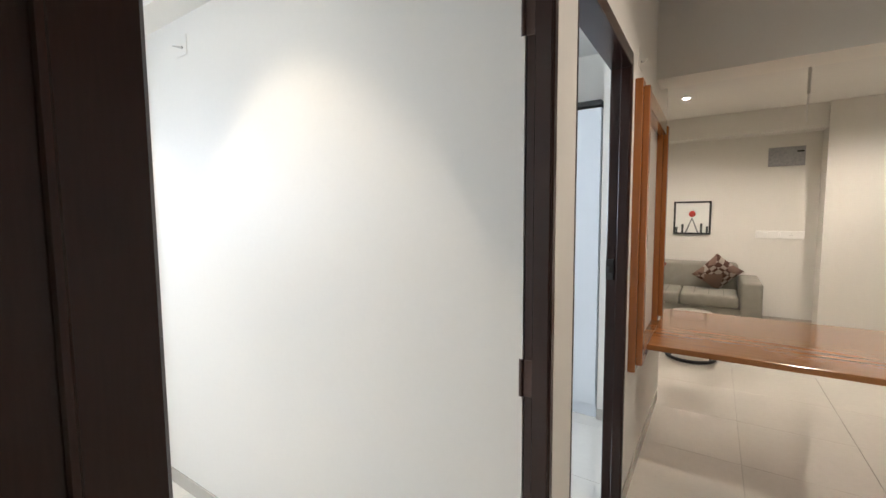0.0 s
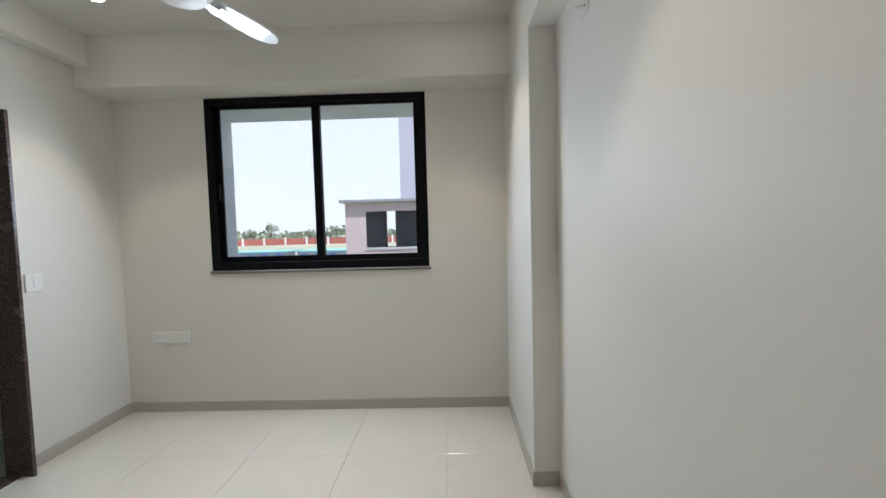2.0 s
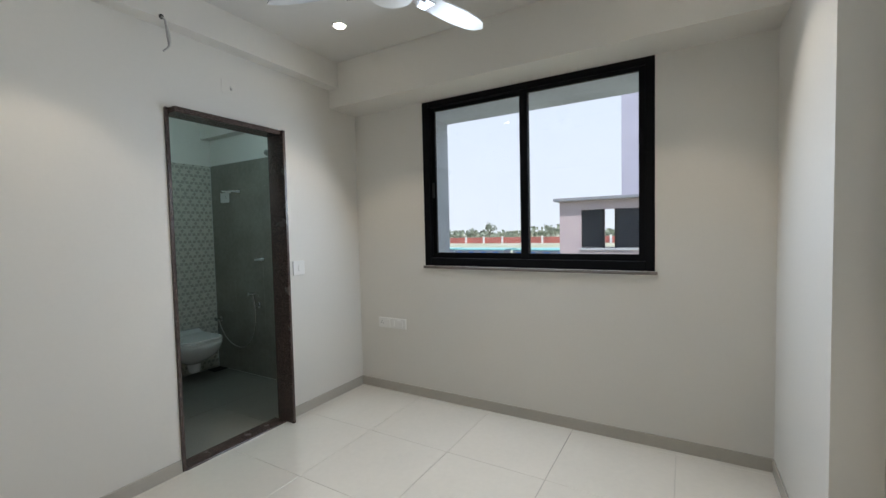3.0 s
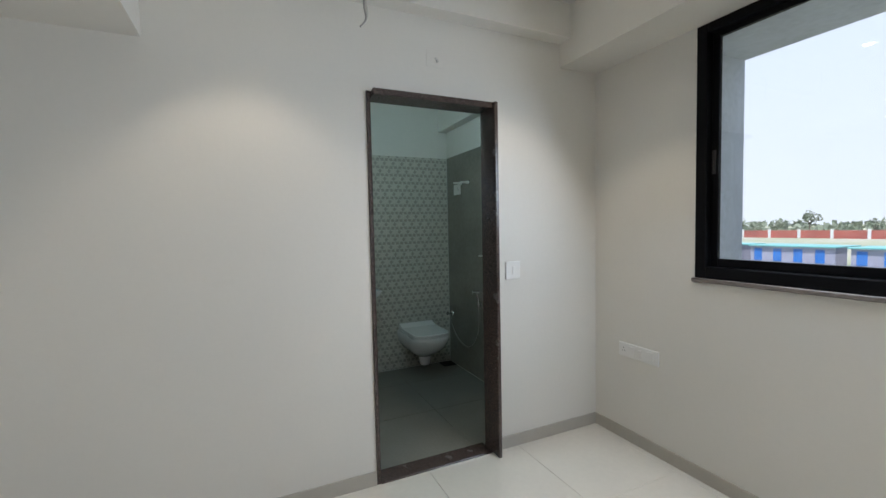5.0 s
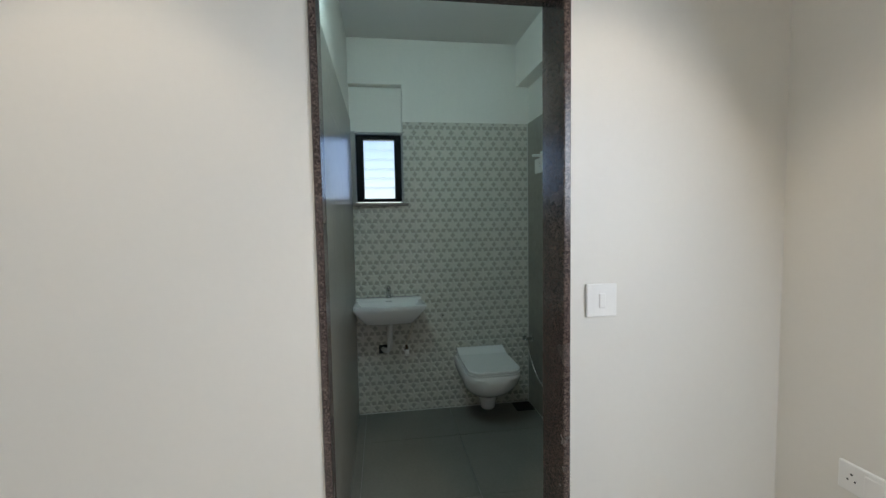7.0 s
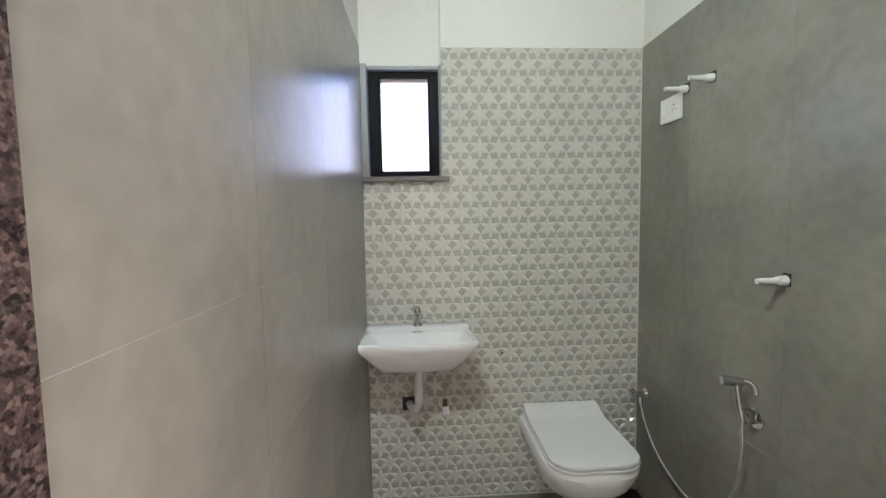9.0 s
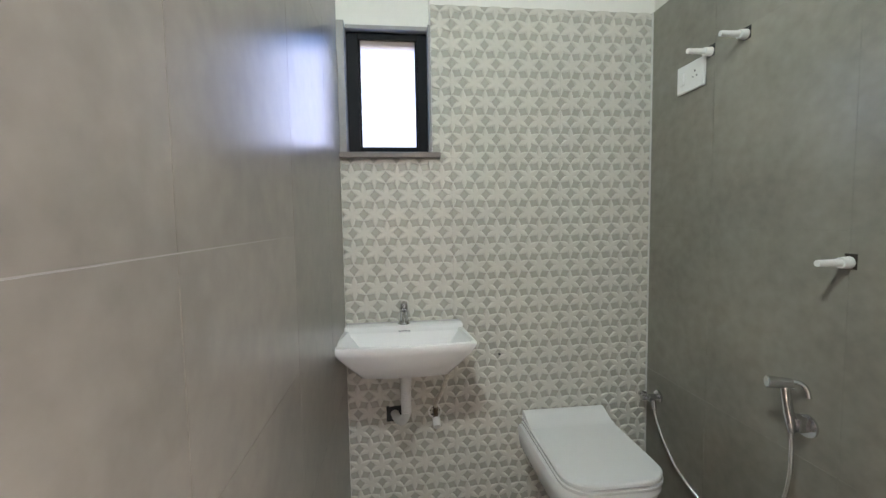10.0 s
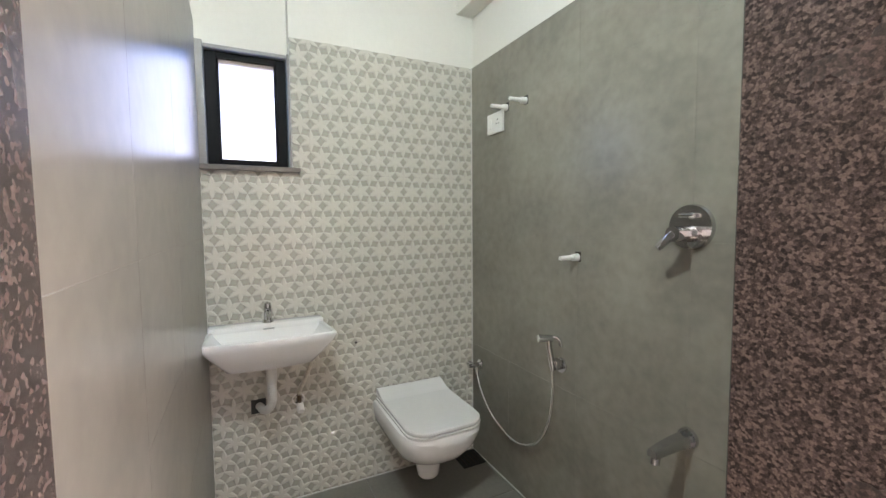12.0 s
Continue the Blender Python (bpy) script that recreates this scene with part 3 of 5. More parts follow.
def basin():
    cy, w, d = -1.338, 0.455, 0.285
    bs = thing("wash_basin", "small white ceramic wall-hung wash basin", "wash basin", (BX, cy, 0.0), "", 90)
    bm = bmesh.new()

    def sec(z, wb, wf, dep, r=0.03, y0=0.0):
        n, pts = 5, [(-wb / 2, y0)]
        for k in range(n + 1):
            a = math.pi + math.pi / 2 * k / n
            pts.append((-wf / 2 + r + r * math.cos(a), -dep + r + r * math.sin(a)))
        for i in range(1, 6):
            pts.append((-wf / 2 + r + (wf - 2 * r) * i / 6, -dep - 0.012 * math.sin(math.pi * i / 6)))
        for k in range(n + 1):
            a = 1.5 * math.pi + math.pi / 2 * k / n
            pts.append((wf / 2 - r + r * math.cos(a), -dep + r + r * math.sin(a)))
        pts.append((wb / 2, y0))
        return [(x, y, z) for x, y in pts]

    zt = 0.846
    outer = [sec(0.692, 0.300, 0.290, 0.195, 0.03), sec(0.698, 0.325, 0.322, 0.212, 0.03), sec(0.745, 0.375, 0.390, 0.245, 0.025), sec(0.795, 0.420, 0.462, 0.276, 0.018), sec(0.822, 0.438, 0.486, 0.288, 0.014),
             sec(0.830, 0.440, 0.484, 0.287, 0.014)]
    inner = [sec(0.832, 0.415, 0.466, 0.276, 0.025, -0.075), sec(0.815, 0.405, 0.45, 0.268, 0.03, -0.080), sec(0.775, 0.34, 0.36, 0.235, 0.04, -0.09), sec(0.745, 0.24, 0.26, 0.20, 0.04, -0.105)]
    loft(bm, outer + inner)
    box(bm, -0.226, -0.078, 0.80, 0.226, 0.0, zt, 0.006, 2)
    part("bowl", bm, M_CERAMIC, bs, smooth=True)
    bm = bmesh.new()
    cyl(bm, (0, -0.16, 0.7462), (0, -0.16, 0.750), 0.022, seg=20)
    part("drain", bm, M_CHROME, bs, "chrome drain")
    bm = bmesh.new()
    box(bm, -0.022, -0.0795, 0.822, 0.022, -0.0775, 0.828, 0.0008)
    part("overflow_slot", bm, M_CHROME, bs, "chrome overflow slot")

    tap = thing("basin_tap", "small chrome pillar tap on the wash basin", "tap", (BX + 0.042, cy, zt), "", 90)
    bm = bmesh.new()
    cyl(bm, (0, 0, 0), (0, 0, 0.012), 0.023, 0.019, 20)
    cyl(bm, (0, 0, 0.010), (0, -0.004, 0.062), 0.0165, 0.0155, 20)
    part("body", bm, M_CHROME, tap, smooth=True)
    bm = bmesh.new()
    tube(bm, [(0, 0, 0.045), (0, -0.04, 0.047), (0, -0.078, 0.034), (0, -0.086, 0.022)], 0.0095, 12)
    part("spout", bm, M_CHROME, tap, smooth=True)
    bm = bmesh.new()
    cyl(bm, (0, -0.004, 0.064), (0, -0.005, 0.082), 0.0165, 0.013, 18)
    box(bm, -0.007, -0.045, 0.078, 0.007, 0.004, 0.087, 0.003)
    part("handle", bm, M_CHROME, tap, smooth=True)

    tr = thing("waste_pipe", "grey plastic waste pipe bent into the wall under the basin", "pipe", (BX, cy, 0.0), "", 90)
    bm = bmesh.new()
    cyl(bm, (0, -0.15, 0.702), (0, -0.15, 0.682), 0.020, seg=18)
    part("coupling", bm, M_DARK, tr)
    bm = bmesh.new()
    cyl(bm, (0, -0.15, 0.685), (0, -0.15, 0.615), 0.0215, 0.019, 18)
    part("tailpiece", bm, M_PVC, tr, "white plastic tailpiece", smooth=True)
    bm = bmesh.new()
    tube(bm, [(0, -0.15, 0.62), (0, -0.15, 0.57), (-0.003, -0.145, 0.525), (-0.018, -0.12, 0.495), (-0.034, -0.06, 0.475), (-0.045, -0.001, 0.468)], 0.0165, 14, 6)
    part("bend", bm, M_PVC, tr, smooth=True)
    for k in range(9):
        bm = bmesh.new()
        z = 0.612 - 0.0085 * k
        cyl(bm, (0, -0.15, z), (0, -0.15, z - 0.005), 0.0185, seg=16)
        part("rib", bm, M_PVC, tr)
    bm = bmesh.new()
    box(bm, -0.078, -0.003, 0.437, -0.018, 0.004, 0.498)
    part("wall_cutout", bm, M_DARK, tr, "dark square cut-out in the tiles")

    hs = thing("supply_hose", "braided supply hose with an angle valve under the basin", "hose", (BX, cy, 0.0), "", 90)
    bm = bmesh.new()
    tube(bm, [(0.168, -0.10, 0.715), (0.160, -0.088, 0.645), (0.138, -0.066, 0.575), (0.120, -0.046, 0.525), (0.117, -0.040, 0.500)], 0.0092, 10, 6)
    part("hose", bm, M_HOSE, hs, smooth=True)
    bm = bmesh.new()
    cyl(bm, (0.117, -0.04, 0.508), (0.117, -0.04, 0.492), 0.0105, seg=6)
    cyl(bm, (0.117, -0.04, 0.495), (0.118, -0.04, 0.452), 0.0095, seg=14)
    cyl(bm, (0.117, 0.0, 0.468), (0.117, -0.055, 0.465), 0.010, seg=14)
    part("valve", bm, M_BRASS, hs, "tarnished brass angle valve", smooth=True)
    bm = bmesh.new()
    cyl(bm, (0.118, -0.050, 0.460), (0.119, -0.078, 0.440), 0.0155, 0.0145, 18)
    part("valve_knob", bm, M_PLASTIC, hs, "white knob")
    bm = bmesh.new()
    tube(bm, [(0.117 + 0.025 * math.cos(a), -0.005, 0.468 + 0.025 * math.sin(a)) for a in (2 * math.pi * k / 20 for k in range(21))], 0.003, 8, 1)
    part("flange", bm, M_PLASTIC, hs, "loose white flange ring", smooth=True)
    bm = bmesh.new()
    cyl(bm, (0.117, -0.001, 0.468), (0.117, 0.003, 0.468), 0.021, seg=20)
    part("wall_hole", bm, M_DARK, hs)


M_BRASS = mat("tarnished_brass", (0.16, 0.11, 0.07), 0.35, metal=0.8, var=0.2, scale=60)
M_HOSE = mat("braided_hose", (0.70, 0.65, 0.54), 0.45, metal=0.0, var=0.2, scale=60, fine=400)
basin()


def pipe_stub(x, z, hole=False):
    ob = thing("pipe_stub", "white plastic plug in a pipe outlet of the shower wall", "pipe stub", (x, BY1, z), "capped pipe outlets")
    bm = bmesh.new()
    box(bm, -0.010, -0.0015, -0.016, 0.017, 0.004, 0.021)
    part("cutout", bm, M_DARK if not hole else M_DRAIN, ob)
    bm = bmesh.new()
    cyl(bm, (0, 0, 0), (0, -0.025, 0), 0.015, 0.013, 14)
    cyl(bm, (0, -0.02, 0), (0, -0.085, 0), 0.0095, 0.008, 12)
    part("plug", bm, M_PLASTIC, ob, smooth=True)


pipe_stub(-1.378, 1.790)
pipe_stub(-1.237, 1.785)
pipe_stub(-0.920, 1.130, hole=True)


def mixer():
    ob = thing("shower_mixer", "round chrome shower mixer with a lever and a diverter", "mixer", (-0.486, BY1, 1.247))
    bm = bmesh.new()
    cyl(bm, (0, 0, 0), (0, -0.012, 0), 0.064, 0.061, 40)
    part("plate", bm, M_CHROME, ob, smooth=True)
    bm = bmesh.new()
    cyl(bm, (0, -0.01, -0.018), (0, -0.035, -0.018), 0.024, 0.022, 24)
    cyl(bm, (0, -0.035, -0.018), (0, -0.085, -0.018), 0.020, 0.021, 24)
    part("knob", bm, M_CHROME, ob, smooth=True)
    bm = bmesh.new()
    box(bm, -0.062, -0.088, -0.011, 0.006, -0.074, 0.011, 0.006, 2)
    bm.transform(Matrix.Translation((0, 0, -0.018)) @ Matrix.Rotation(radians(-42), 4, "Y"))
    part("lever", bm, M_CHROME, ob, smooth=True)
    bm = bmesh.new()
    cyl(bm, (0, -0.01, 0.032), (0, -0.028, 0.032), 0.010, seg=16)
    cyl(bm, (-0.02, -0.026, 0.032), (0.02, -0.026, 0.032), 0.0065, seg=12)
    part("diverter", bm, M_CHROME, ob, smooth=True)


mixer()


def bath_spout():
    ob = thing("bath_spout", "chrome spout low on the shower wall", "tap", (-0.478, BY1, 0.645))
    bm = bmesh.new()
    cyl(bm, (0, 0, 0), (0, -0.010, 0), 0.030, 0.028, 24)
    part("flange", bm, M_CHROME, ob, smooth=True)
    bm = bmesh.new()
    loft(bm, [[(x * s, y, z0 + z * s) for x, z in ((-0.018, -0.016), (0.018, -0.016), (0.021, 0.0), (0.015, 0.015), (-0.015, 0.015), (-0.021, 0.0))]
              for y, s, z0 in ((-0.008, 1.0, 0), (-0.06, 0.95, 0.0), (-0.12, 0.82, -0.004), (-0.155, 0.7, -0.008))])
    part("spout", bm, M_CHROME, ob)
    bm = bmesh.new()
    cyl(bm, (0, -0.14, -0.018), (0, -0.142, -0.038), 0.014, 0.013, 16)
    part("nozzle", bm, M_CHROME, ob, smooth=True)


bath_spout()


def shower_head():
    ob = thing("wall_shower", "chrome shower head on a short arm", "shower", (-0.475, BY1, 2.10))
    bm = bmesh.new()
    cyl(bm, (0, 0, 0), (0, -0.008, 0), 0.03, 0.028, 20)
    part("flange", bm, M_CHROME, ob)
    bm = bmesh.new()
    tube(bm, [(0, 0, 0), (0, -0.09, 0.012), (0, -0.17, -0.005), (0.0, -0.205, -0.045)], 0.010, 12)
    part("arm", bm, M_CHROME, ob, smooth=True)
    bm = bmesh.new()
    cyl(bm, (0, -0.202, -0.04), (0, -0.212, -0.062), 0.014, 0.030, 24)
    cyl(bm, (0, -0.212, -0.062), (0, -0.218, -0.076), 0.052, 0.050, 32)
    part("head", bm, M_CHROME, ob, smooth=True)


shower_head()


def health_faucet():
    ob = thing("health_faucet", "chrome hand spray with a metal hose beside the toilet", "hand spray", (0, BY1, 0))
    bm = bmesh.new()
    cyl(bm, (-1.615, 0, 0.507), (-1.615, -0.006, 0.507), 0.025, seg=20)
    cyl(bm, (-1.615, 0, 0.507), (-1.615, -0.075, 0.507), 0.011, seg=16)
    cyl(bm, (-1.645, -0.05, 0.507), (-1.585, -0.05, 0.507), 0.010, seg=14)
    cyl(bm, (-1.655, -0.05, 0.507), (-1.640, -0.05, 0.507), 0.015, seg=14)
    cyl(bm, (-1.574, -0.05, 0.512), (-1.568, -0.05, 0.480), 0.009, seg=12)
    part("angle_valve", bm, M_CHROME, ob, smooth=True)
    bm = bmesh.new()
    ribbed_tube(bm, [(-1.570, -0.050, 0.482), (-1.535, -0.044, 0.40), (-1.455, -0.038, 0.315), (-1.345, -0.034, 0.268), (-1.235, -0.034, 0.264), (-1.115, -0.035, 0.325), (-1.040, -0.037, 0.43), (-1.004, -0.042, 0.56), (-1.000, -0.047, 0.690)], 0.0064)
    part("hose", bm, M_STEEL, ob, "ribbed metal hose", smooth=True)
    bm = bmesh.new()
    cyl(bm, (-1.000, 0, 0.694), (-1.000, -0.006, 0.694), 0.030, seg=24)
    box(bm, -1.024, -0.040, 0.680, -0.984, -0.004, 0.720, 0.008, 2)
    part("holder", bm, M_CHROME, ob, smooth=True)
    bm = bmesh.new()
    loft(bm, [[(cx + r * math.cos(a), cy + r * math.sin(a), z) for a in (2 * math.pi * k / 16 for k in range(16))]
              for cx, cy, z, r in ((-1.000, -0.046, 0.680, 0.009), (-1.001, -0.047, 0.700, 0.0125), (-1.007, -0.050, 0.735, 0.0125), (-1.013, -0.053, 0.775, 0.0115), (-1.016, -0.055, 0.805, 0.0120))])
    cyl(bm, (-1.011, -0.040, 0.804), (-1.030, -0.092, 0.806), 0.0140, 0.0160, 20)
    part("handset", bm, M_CHROME, ob, smooth=True)
    bm = bmesh.new()
    cyl(bm, (-1.0302, -0.0925, 0.806), (-1.0310, -0.0945, 0.806), 0.0125, seg=18)
    part("spray_face", bm, M_PVC, ob, "grey spray face")
    bm = bmesh.new()
    tube(bm, [(-1.012, -0.042, 0.810), (-1.000, -0.026, 0.808), (-0.990, -0.018, 0.795), (-0.984, -0.018, 0.775)], 0.0065, 10, 4)
    part("trigger", bm, M_CHROME, ob, smooth=True)


M_STEEL = mat("bright_steel_hose", (0.78, 0.77, 0.75), 0.22, metal=0.85, var=0.03, rvar=0.05)
health_faucet()

# floor drain and a drilled hole
dr = thing("floor_drain", "dark square floor drain grate in the corner", "floor drain", (-1.615, -0.375, 0.0))
bm = bmesh.new()
box(bm, -0.068, -0.068, 0.0005, 0.068, 0.068, 0.004, 0.001)
part("frame", bm, M_DARK, dr)
for k in range(5):
    bm = bmesh.new()
    box(bm, -0.055, -0.05 + 0.024 * k, 0.0042, 0.055, -0.04 + 0.024 * k, 0.0062, 0.001)
    part("bar", bm, M_DRAIN, dr)


def bath_window():
    win = tagged(new("window_2"), "small black-framed louvred bathroom window", "window", "", "structure")
    y0, y1, z0, z1, x0 = -1.540, -1.222, 1.520, 2.000, -1.765
    bm = bmesh.new()
    box(bm, -1.95, NW0 + 0.001, NZ0 - 0.01, -1.702, y0, 2.0, 0.002)
    box(bm, -1.95, y1, NZ0 - 0.01, -1.716, NW1, 2.0, 0.002)
    box(bm, -1.95, y0, z1 - 0.012, -1.745, y1, z1 + 0.004, 0.002)
    part("surround", bm, M_SURR, win, "grey stone lining")
    bm = bmesh.new()
    for b in ((y0, z0, y0 + 0.045, z1 - 0.012), (y1 - 0.040, z0, y1, z1 - 0.012), (y0 + 0.045, z1 - 0.040, y1 - 0.040, z1 - 0.012), (y0 + 0.045, z0, y1 - 0.040, z0 + 0.022)):
        box(bm, -1.84, b[0], b[1], -1.775, b[2], b[3], 0.002)
    part("window_frame", bm, M_FRAME, win)
    for yy in (y0 + 0.045, y1 - 0.048):
        bm = bmesh.new()
        box(bm, -1.815, yy, z0 + 0.022, -1.79, yy + 0.008, z1 - 0.04, 0.001)
        part("louvre_rail", bm, M_FRAME, win)
    n = 6
    for k in range(n):
        bm = bmesh.new()
        zc = z0 + 0.03 + (k + 0.5) * (z1 - z0 - 0.075) / n
        box(bm, -0.003, y0 + 0.052, -0.042, 0.003, y1 - 0.048, 0.042)
        bm.transform(pose(-1.803, 0, zc, 0, 18, 0))
        pane = part("louvre_slat", bm, M_FROST, win, "frosted glass slat")
        pane.visible_shadow = False
    bm = bmesh.new()
    box(bm, -1.95, NW0 + 0.006, NZ0 - 0.02, -1.672, NW1 + 0.03, NZ0 + 0.002, 0.003)
    part("window_sill", bm, M_SILL, win, "projecting grey stone sill")


M_TUBE = glow_mat("tube_glow", (0.70, 0.90, 1.0), 4.0)
M_SURR = mat("grey_stone_lining", (0.30, 0.285, 0.27), 0.4, var=0.08, scale=12, fine=120)
bath_window()

# bulb holder above the doorway inside the bathroom
tl = thing("wall_bulb", "cool white lit bulb in a holder above the doorway", "wall lamp", (-0.078, BULB[1], BULB[2] + 0.05))
bm = bmesh.new()
cyl(bm, (0, 0, 0), (-0.018, 0, 0), 0.045, 0.042, 28)
cyl(bm, (-0.018, 0, 0), (-0.035, 0, 0), 0.020, 0.018, 20)
part("holder", bm, M_PLASTIC, tl, smooth=True)
bm = bmesh.new()
bmesh.ops.create_uvsphere(bm, u_segments=20, v_segments=12, radius=0.026, matrix=Matrix.Translation((-0.056, 0, 0)) @ Matrix.Diagonal((1.2, 1, 1, 1)))
part("bulb", bm, M_TUBE, tl, smooth=True)


# ---- next room: wardrobe ----
def wardrobe():
    wd = thing("wardrobe", "tall white laminate wardrobe with plain flat doors", "wardrobe", (5.02, -2.86, 0.0))
    bm = bmesh.new()
    box(bm, 0.02, 0.0, 0.0, 0.58, 2.2, 0.09)
    part("plinth", bm, M_LAMINATE, wd)
    bm = bmesh.new()
    box(bm, 0.02, 0.0, 0.09, 0.58, 2.2, 2.155)
    part("body", bm, M_LAMINATE, wd)
    # dark strip stands in for the shadow gap over the doors
    bm = bmesh.new()
    box(bm, -0.02, 0.0, 2.173, 0.58, 2.2, 2.205, 0.002)
    part("shadow_gap_strip", bm, M_DARK, wd, "dark strip drawn as the shadow gap above the doors")
    for k in range(4):
        bm = bmesh.new()
        box(bm, 0.0, 0.003 + 0.55 * k, 0.095, 0.019, 0.547 + 0.55 * k, 2.158, 0.0015)
        door = part("door", bm, M_LAMINATE, wd)
        bm = bmesh.new()
        yy = 0.50 + 0.55 * k if k % 2 == 0 else 0.05 + 0.55 * k
        cyl(bm, (-0.025, yy, 1.0), (-0.025, yy, 1.16), 0.005, seg=8)
        part("handle", bm, M_CHROME, door)


M_LAMINATE = mat("white_laminate", (0.72, 0.76, 0.80), 0.35, var=0.01)
wardrobe()


# ---- passage: fold-down table ----
def wall_table():
    tb = thing("fold_down_table", "teak fold-down dining table hinged to a wall frame", "table", (0, 0, 0))
    fx0, fx1, fz0, fz1 = 4.235, 5.24, 0.66, 2.075
    for a, b, c, d, nm in ((fx0, fz0, fx0 + 0.09, fz1, "upright"), (fx1 - 0.09, fz0 + 0.06, fx1, fz1 - 0.03, "upright")):
        bm = bmesh.new()
        box(bm, a, YP - 0.035, b, c, YP, d, 0.003)
        box(bm, a + 0.03, YP - 0.062, b + 0.03, c, YP - 0.035, d - 0.03, 0.003)
        part(nm, bm, M_TEAKV, tb)
    bm = bmesh.new()
    box(bm, fx0 + 0.09, YP - 0.055, fz1 - 0.12, fx1 - 0.09, YP, fz1 - 0.03, 0.003)
    part("top_rail", bm, M_TEAK, tb)
    bm = bmesh.new()
    box(bm, fx0 + 0.09, YP - 0.055, fz0 + 0.02, fx1 - 0.09, YP, fz0 + 0.07, 0.003)
    part("bottom_rail", bm, M_TEAK, tb)
    bm = bmesh.new()
    box(bm, 4.42, -4.75, 0.732, 5.40, YP - 0.062, 0.762, 0.003)
    part("tabletop", bm, M_TEAK, tb, "glossy teak tabletop, folded down")
    bm = bmesh.new()
    box(bm, 4.80, -4.62, 0.0, 5.02, -4.58, 0.732, 0.004)
    part("leg", bm, M_TEAKV, tb)


wall_table()
plate("wall_socket", "white plastic socket inside the table frame", (4.62, YP, 1.18), 0, 0.20, 0.09, [("rocker", -0.05, 0), ("holes", 0.04, 0)])


# ---- living room ----
def sofa():
    so = thing("sofa", "grey-beige fabric sofa against the living room wall", "sofa", (LX - 0.06, -2.9, 0.0))
    # local x: back at 0, front at -0.85; local y along the wall
    bm = bmesh.new()
    box(bm, -0.84, -0.92, 0.06, -0.16, 1.0, 0.30, 0.02, 2)
    part("base", bm, M_SOFA, so, smooth=True)
    for y in (-0.90, -0.27, 0.36):
        bm = bmesh.new()
        box(bm, -0.86, y + 0.004, 0.30, -0.20, y + 0.626, 0.45, 0.035, 3)
        seat = part("seat_cushion", bm, M_SOFA, so, smooth=True)
        for k in range(1, 4):
            bm = bmesh.new()
            box(bm, -0.83, y + 0.157 * k - 0.003, 0.449, -0.24, y + 0.157 * k + 0.003, 0.4525, 0.001)
            part("seam", bm, M_SOFASEAM, seat)
    bm = bmesh.new()
    box(bm, -0.24, -0.90, 0.30, 0.0, 1.0, 0.79, 0.05, 3)
    part("backrest", bm, M_SOFA, so, smooth=True)
    for y in (-1.12, 1.0):
        bm = bmesh.new()
        box(bm, -0.86, y, 0.05, 0.0, y + 0.21, 0.625, 0.03, 3)
        part("armrest", bm, M_SOFA, so, smooth=True)
    for x in (-0.78, -0.08):
        for y in (-1.05, 1.12):
            bm = bmesh.new()
            cyl(bm, (x, y, 0), (x, y, 0.06), 0.02, seg=10)
            part("foot", bm, M_DARK, so)


M_SOFA = mat("grey_beige_fabric", (0.30, 0.285, 0.24), 0.85, var=0.08, scale=10, fine=300, bump=0.001)
M_SOFASEAM = mat("sofa_seam", (0.16, 0.15, 0.125), 0.9)
sofa()


def check_mat(name, a, b, c, scale):
    m = mat(name, a, 0.85, bump=0.0006, fine=300)
    n, l = m.node_tree.nodes, m.node_tree.links
    geo, ch, no, mix = n.new("ShaderNodeTexCoord"), n.new("ShaderNodeTexChecker"), n.new("ShaderNodeTexVoronoi"), n.new("ShaderNodeMix")
    ch.inputs["Scale"].default_value = scale
    ch.inputs["Color1"].default_value, ch.inputs["Color2"].default_value = (*a, 1), (*b, 1)
    no.inputs["Scale"].default_value = scale * 0.5
    mix.data_type = "RGBA"
    mix.inputs["B"].default_value = (*c, 1)
    l.new(geo.outputs["Object"], ch.inputs["Vector"])
    l.new(geo.outputs["Object"], no.inputs["Vector"])
    gt = n.new("ShaderNodeMath")
    gt.operation = "GREATER_THAN"
    gt.inputs[1].default_value = 0.62
    sep = n.new("ShaderNodeSeparateColor")
    l.new(no.outputs["Color"], sep.inputs[0])
    l.new(sep.outputs[0], gt.inputs[0])
    l.new(gt.outputs[0], mix.inputs["Factor"])
    l.new(ch.outputs[0], mix.inputs["A"])
    l.new(mix.outputs["Result"], n["Principled BSDF"].inputs["Base Color"])
    return m


M_CUSHION = check_mat("checked_cushion_fabric", (0.10, 0.045, 0.03), (0.42, 0.36, 0.31), (0.22, 0.14, 0.11), 14)
M_REDCUSH = mat("red_cushion_fabric", (0.30, 0.05, 0.03), 0.85, var=0.2, scale=20)


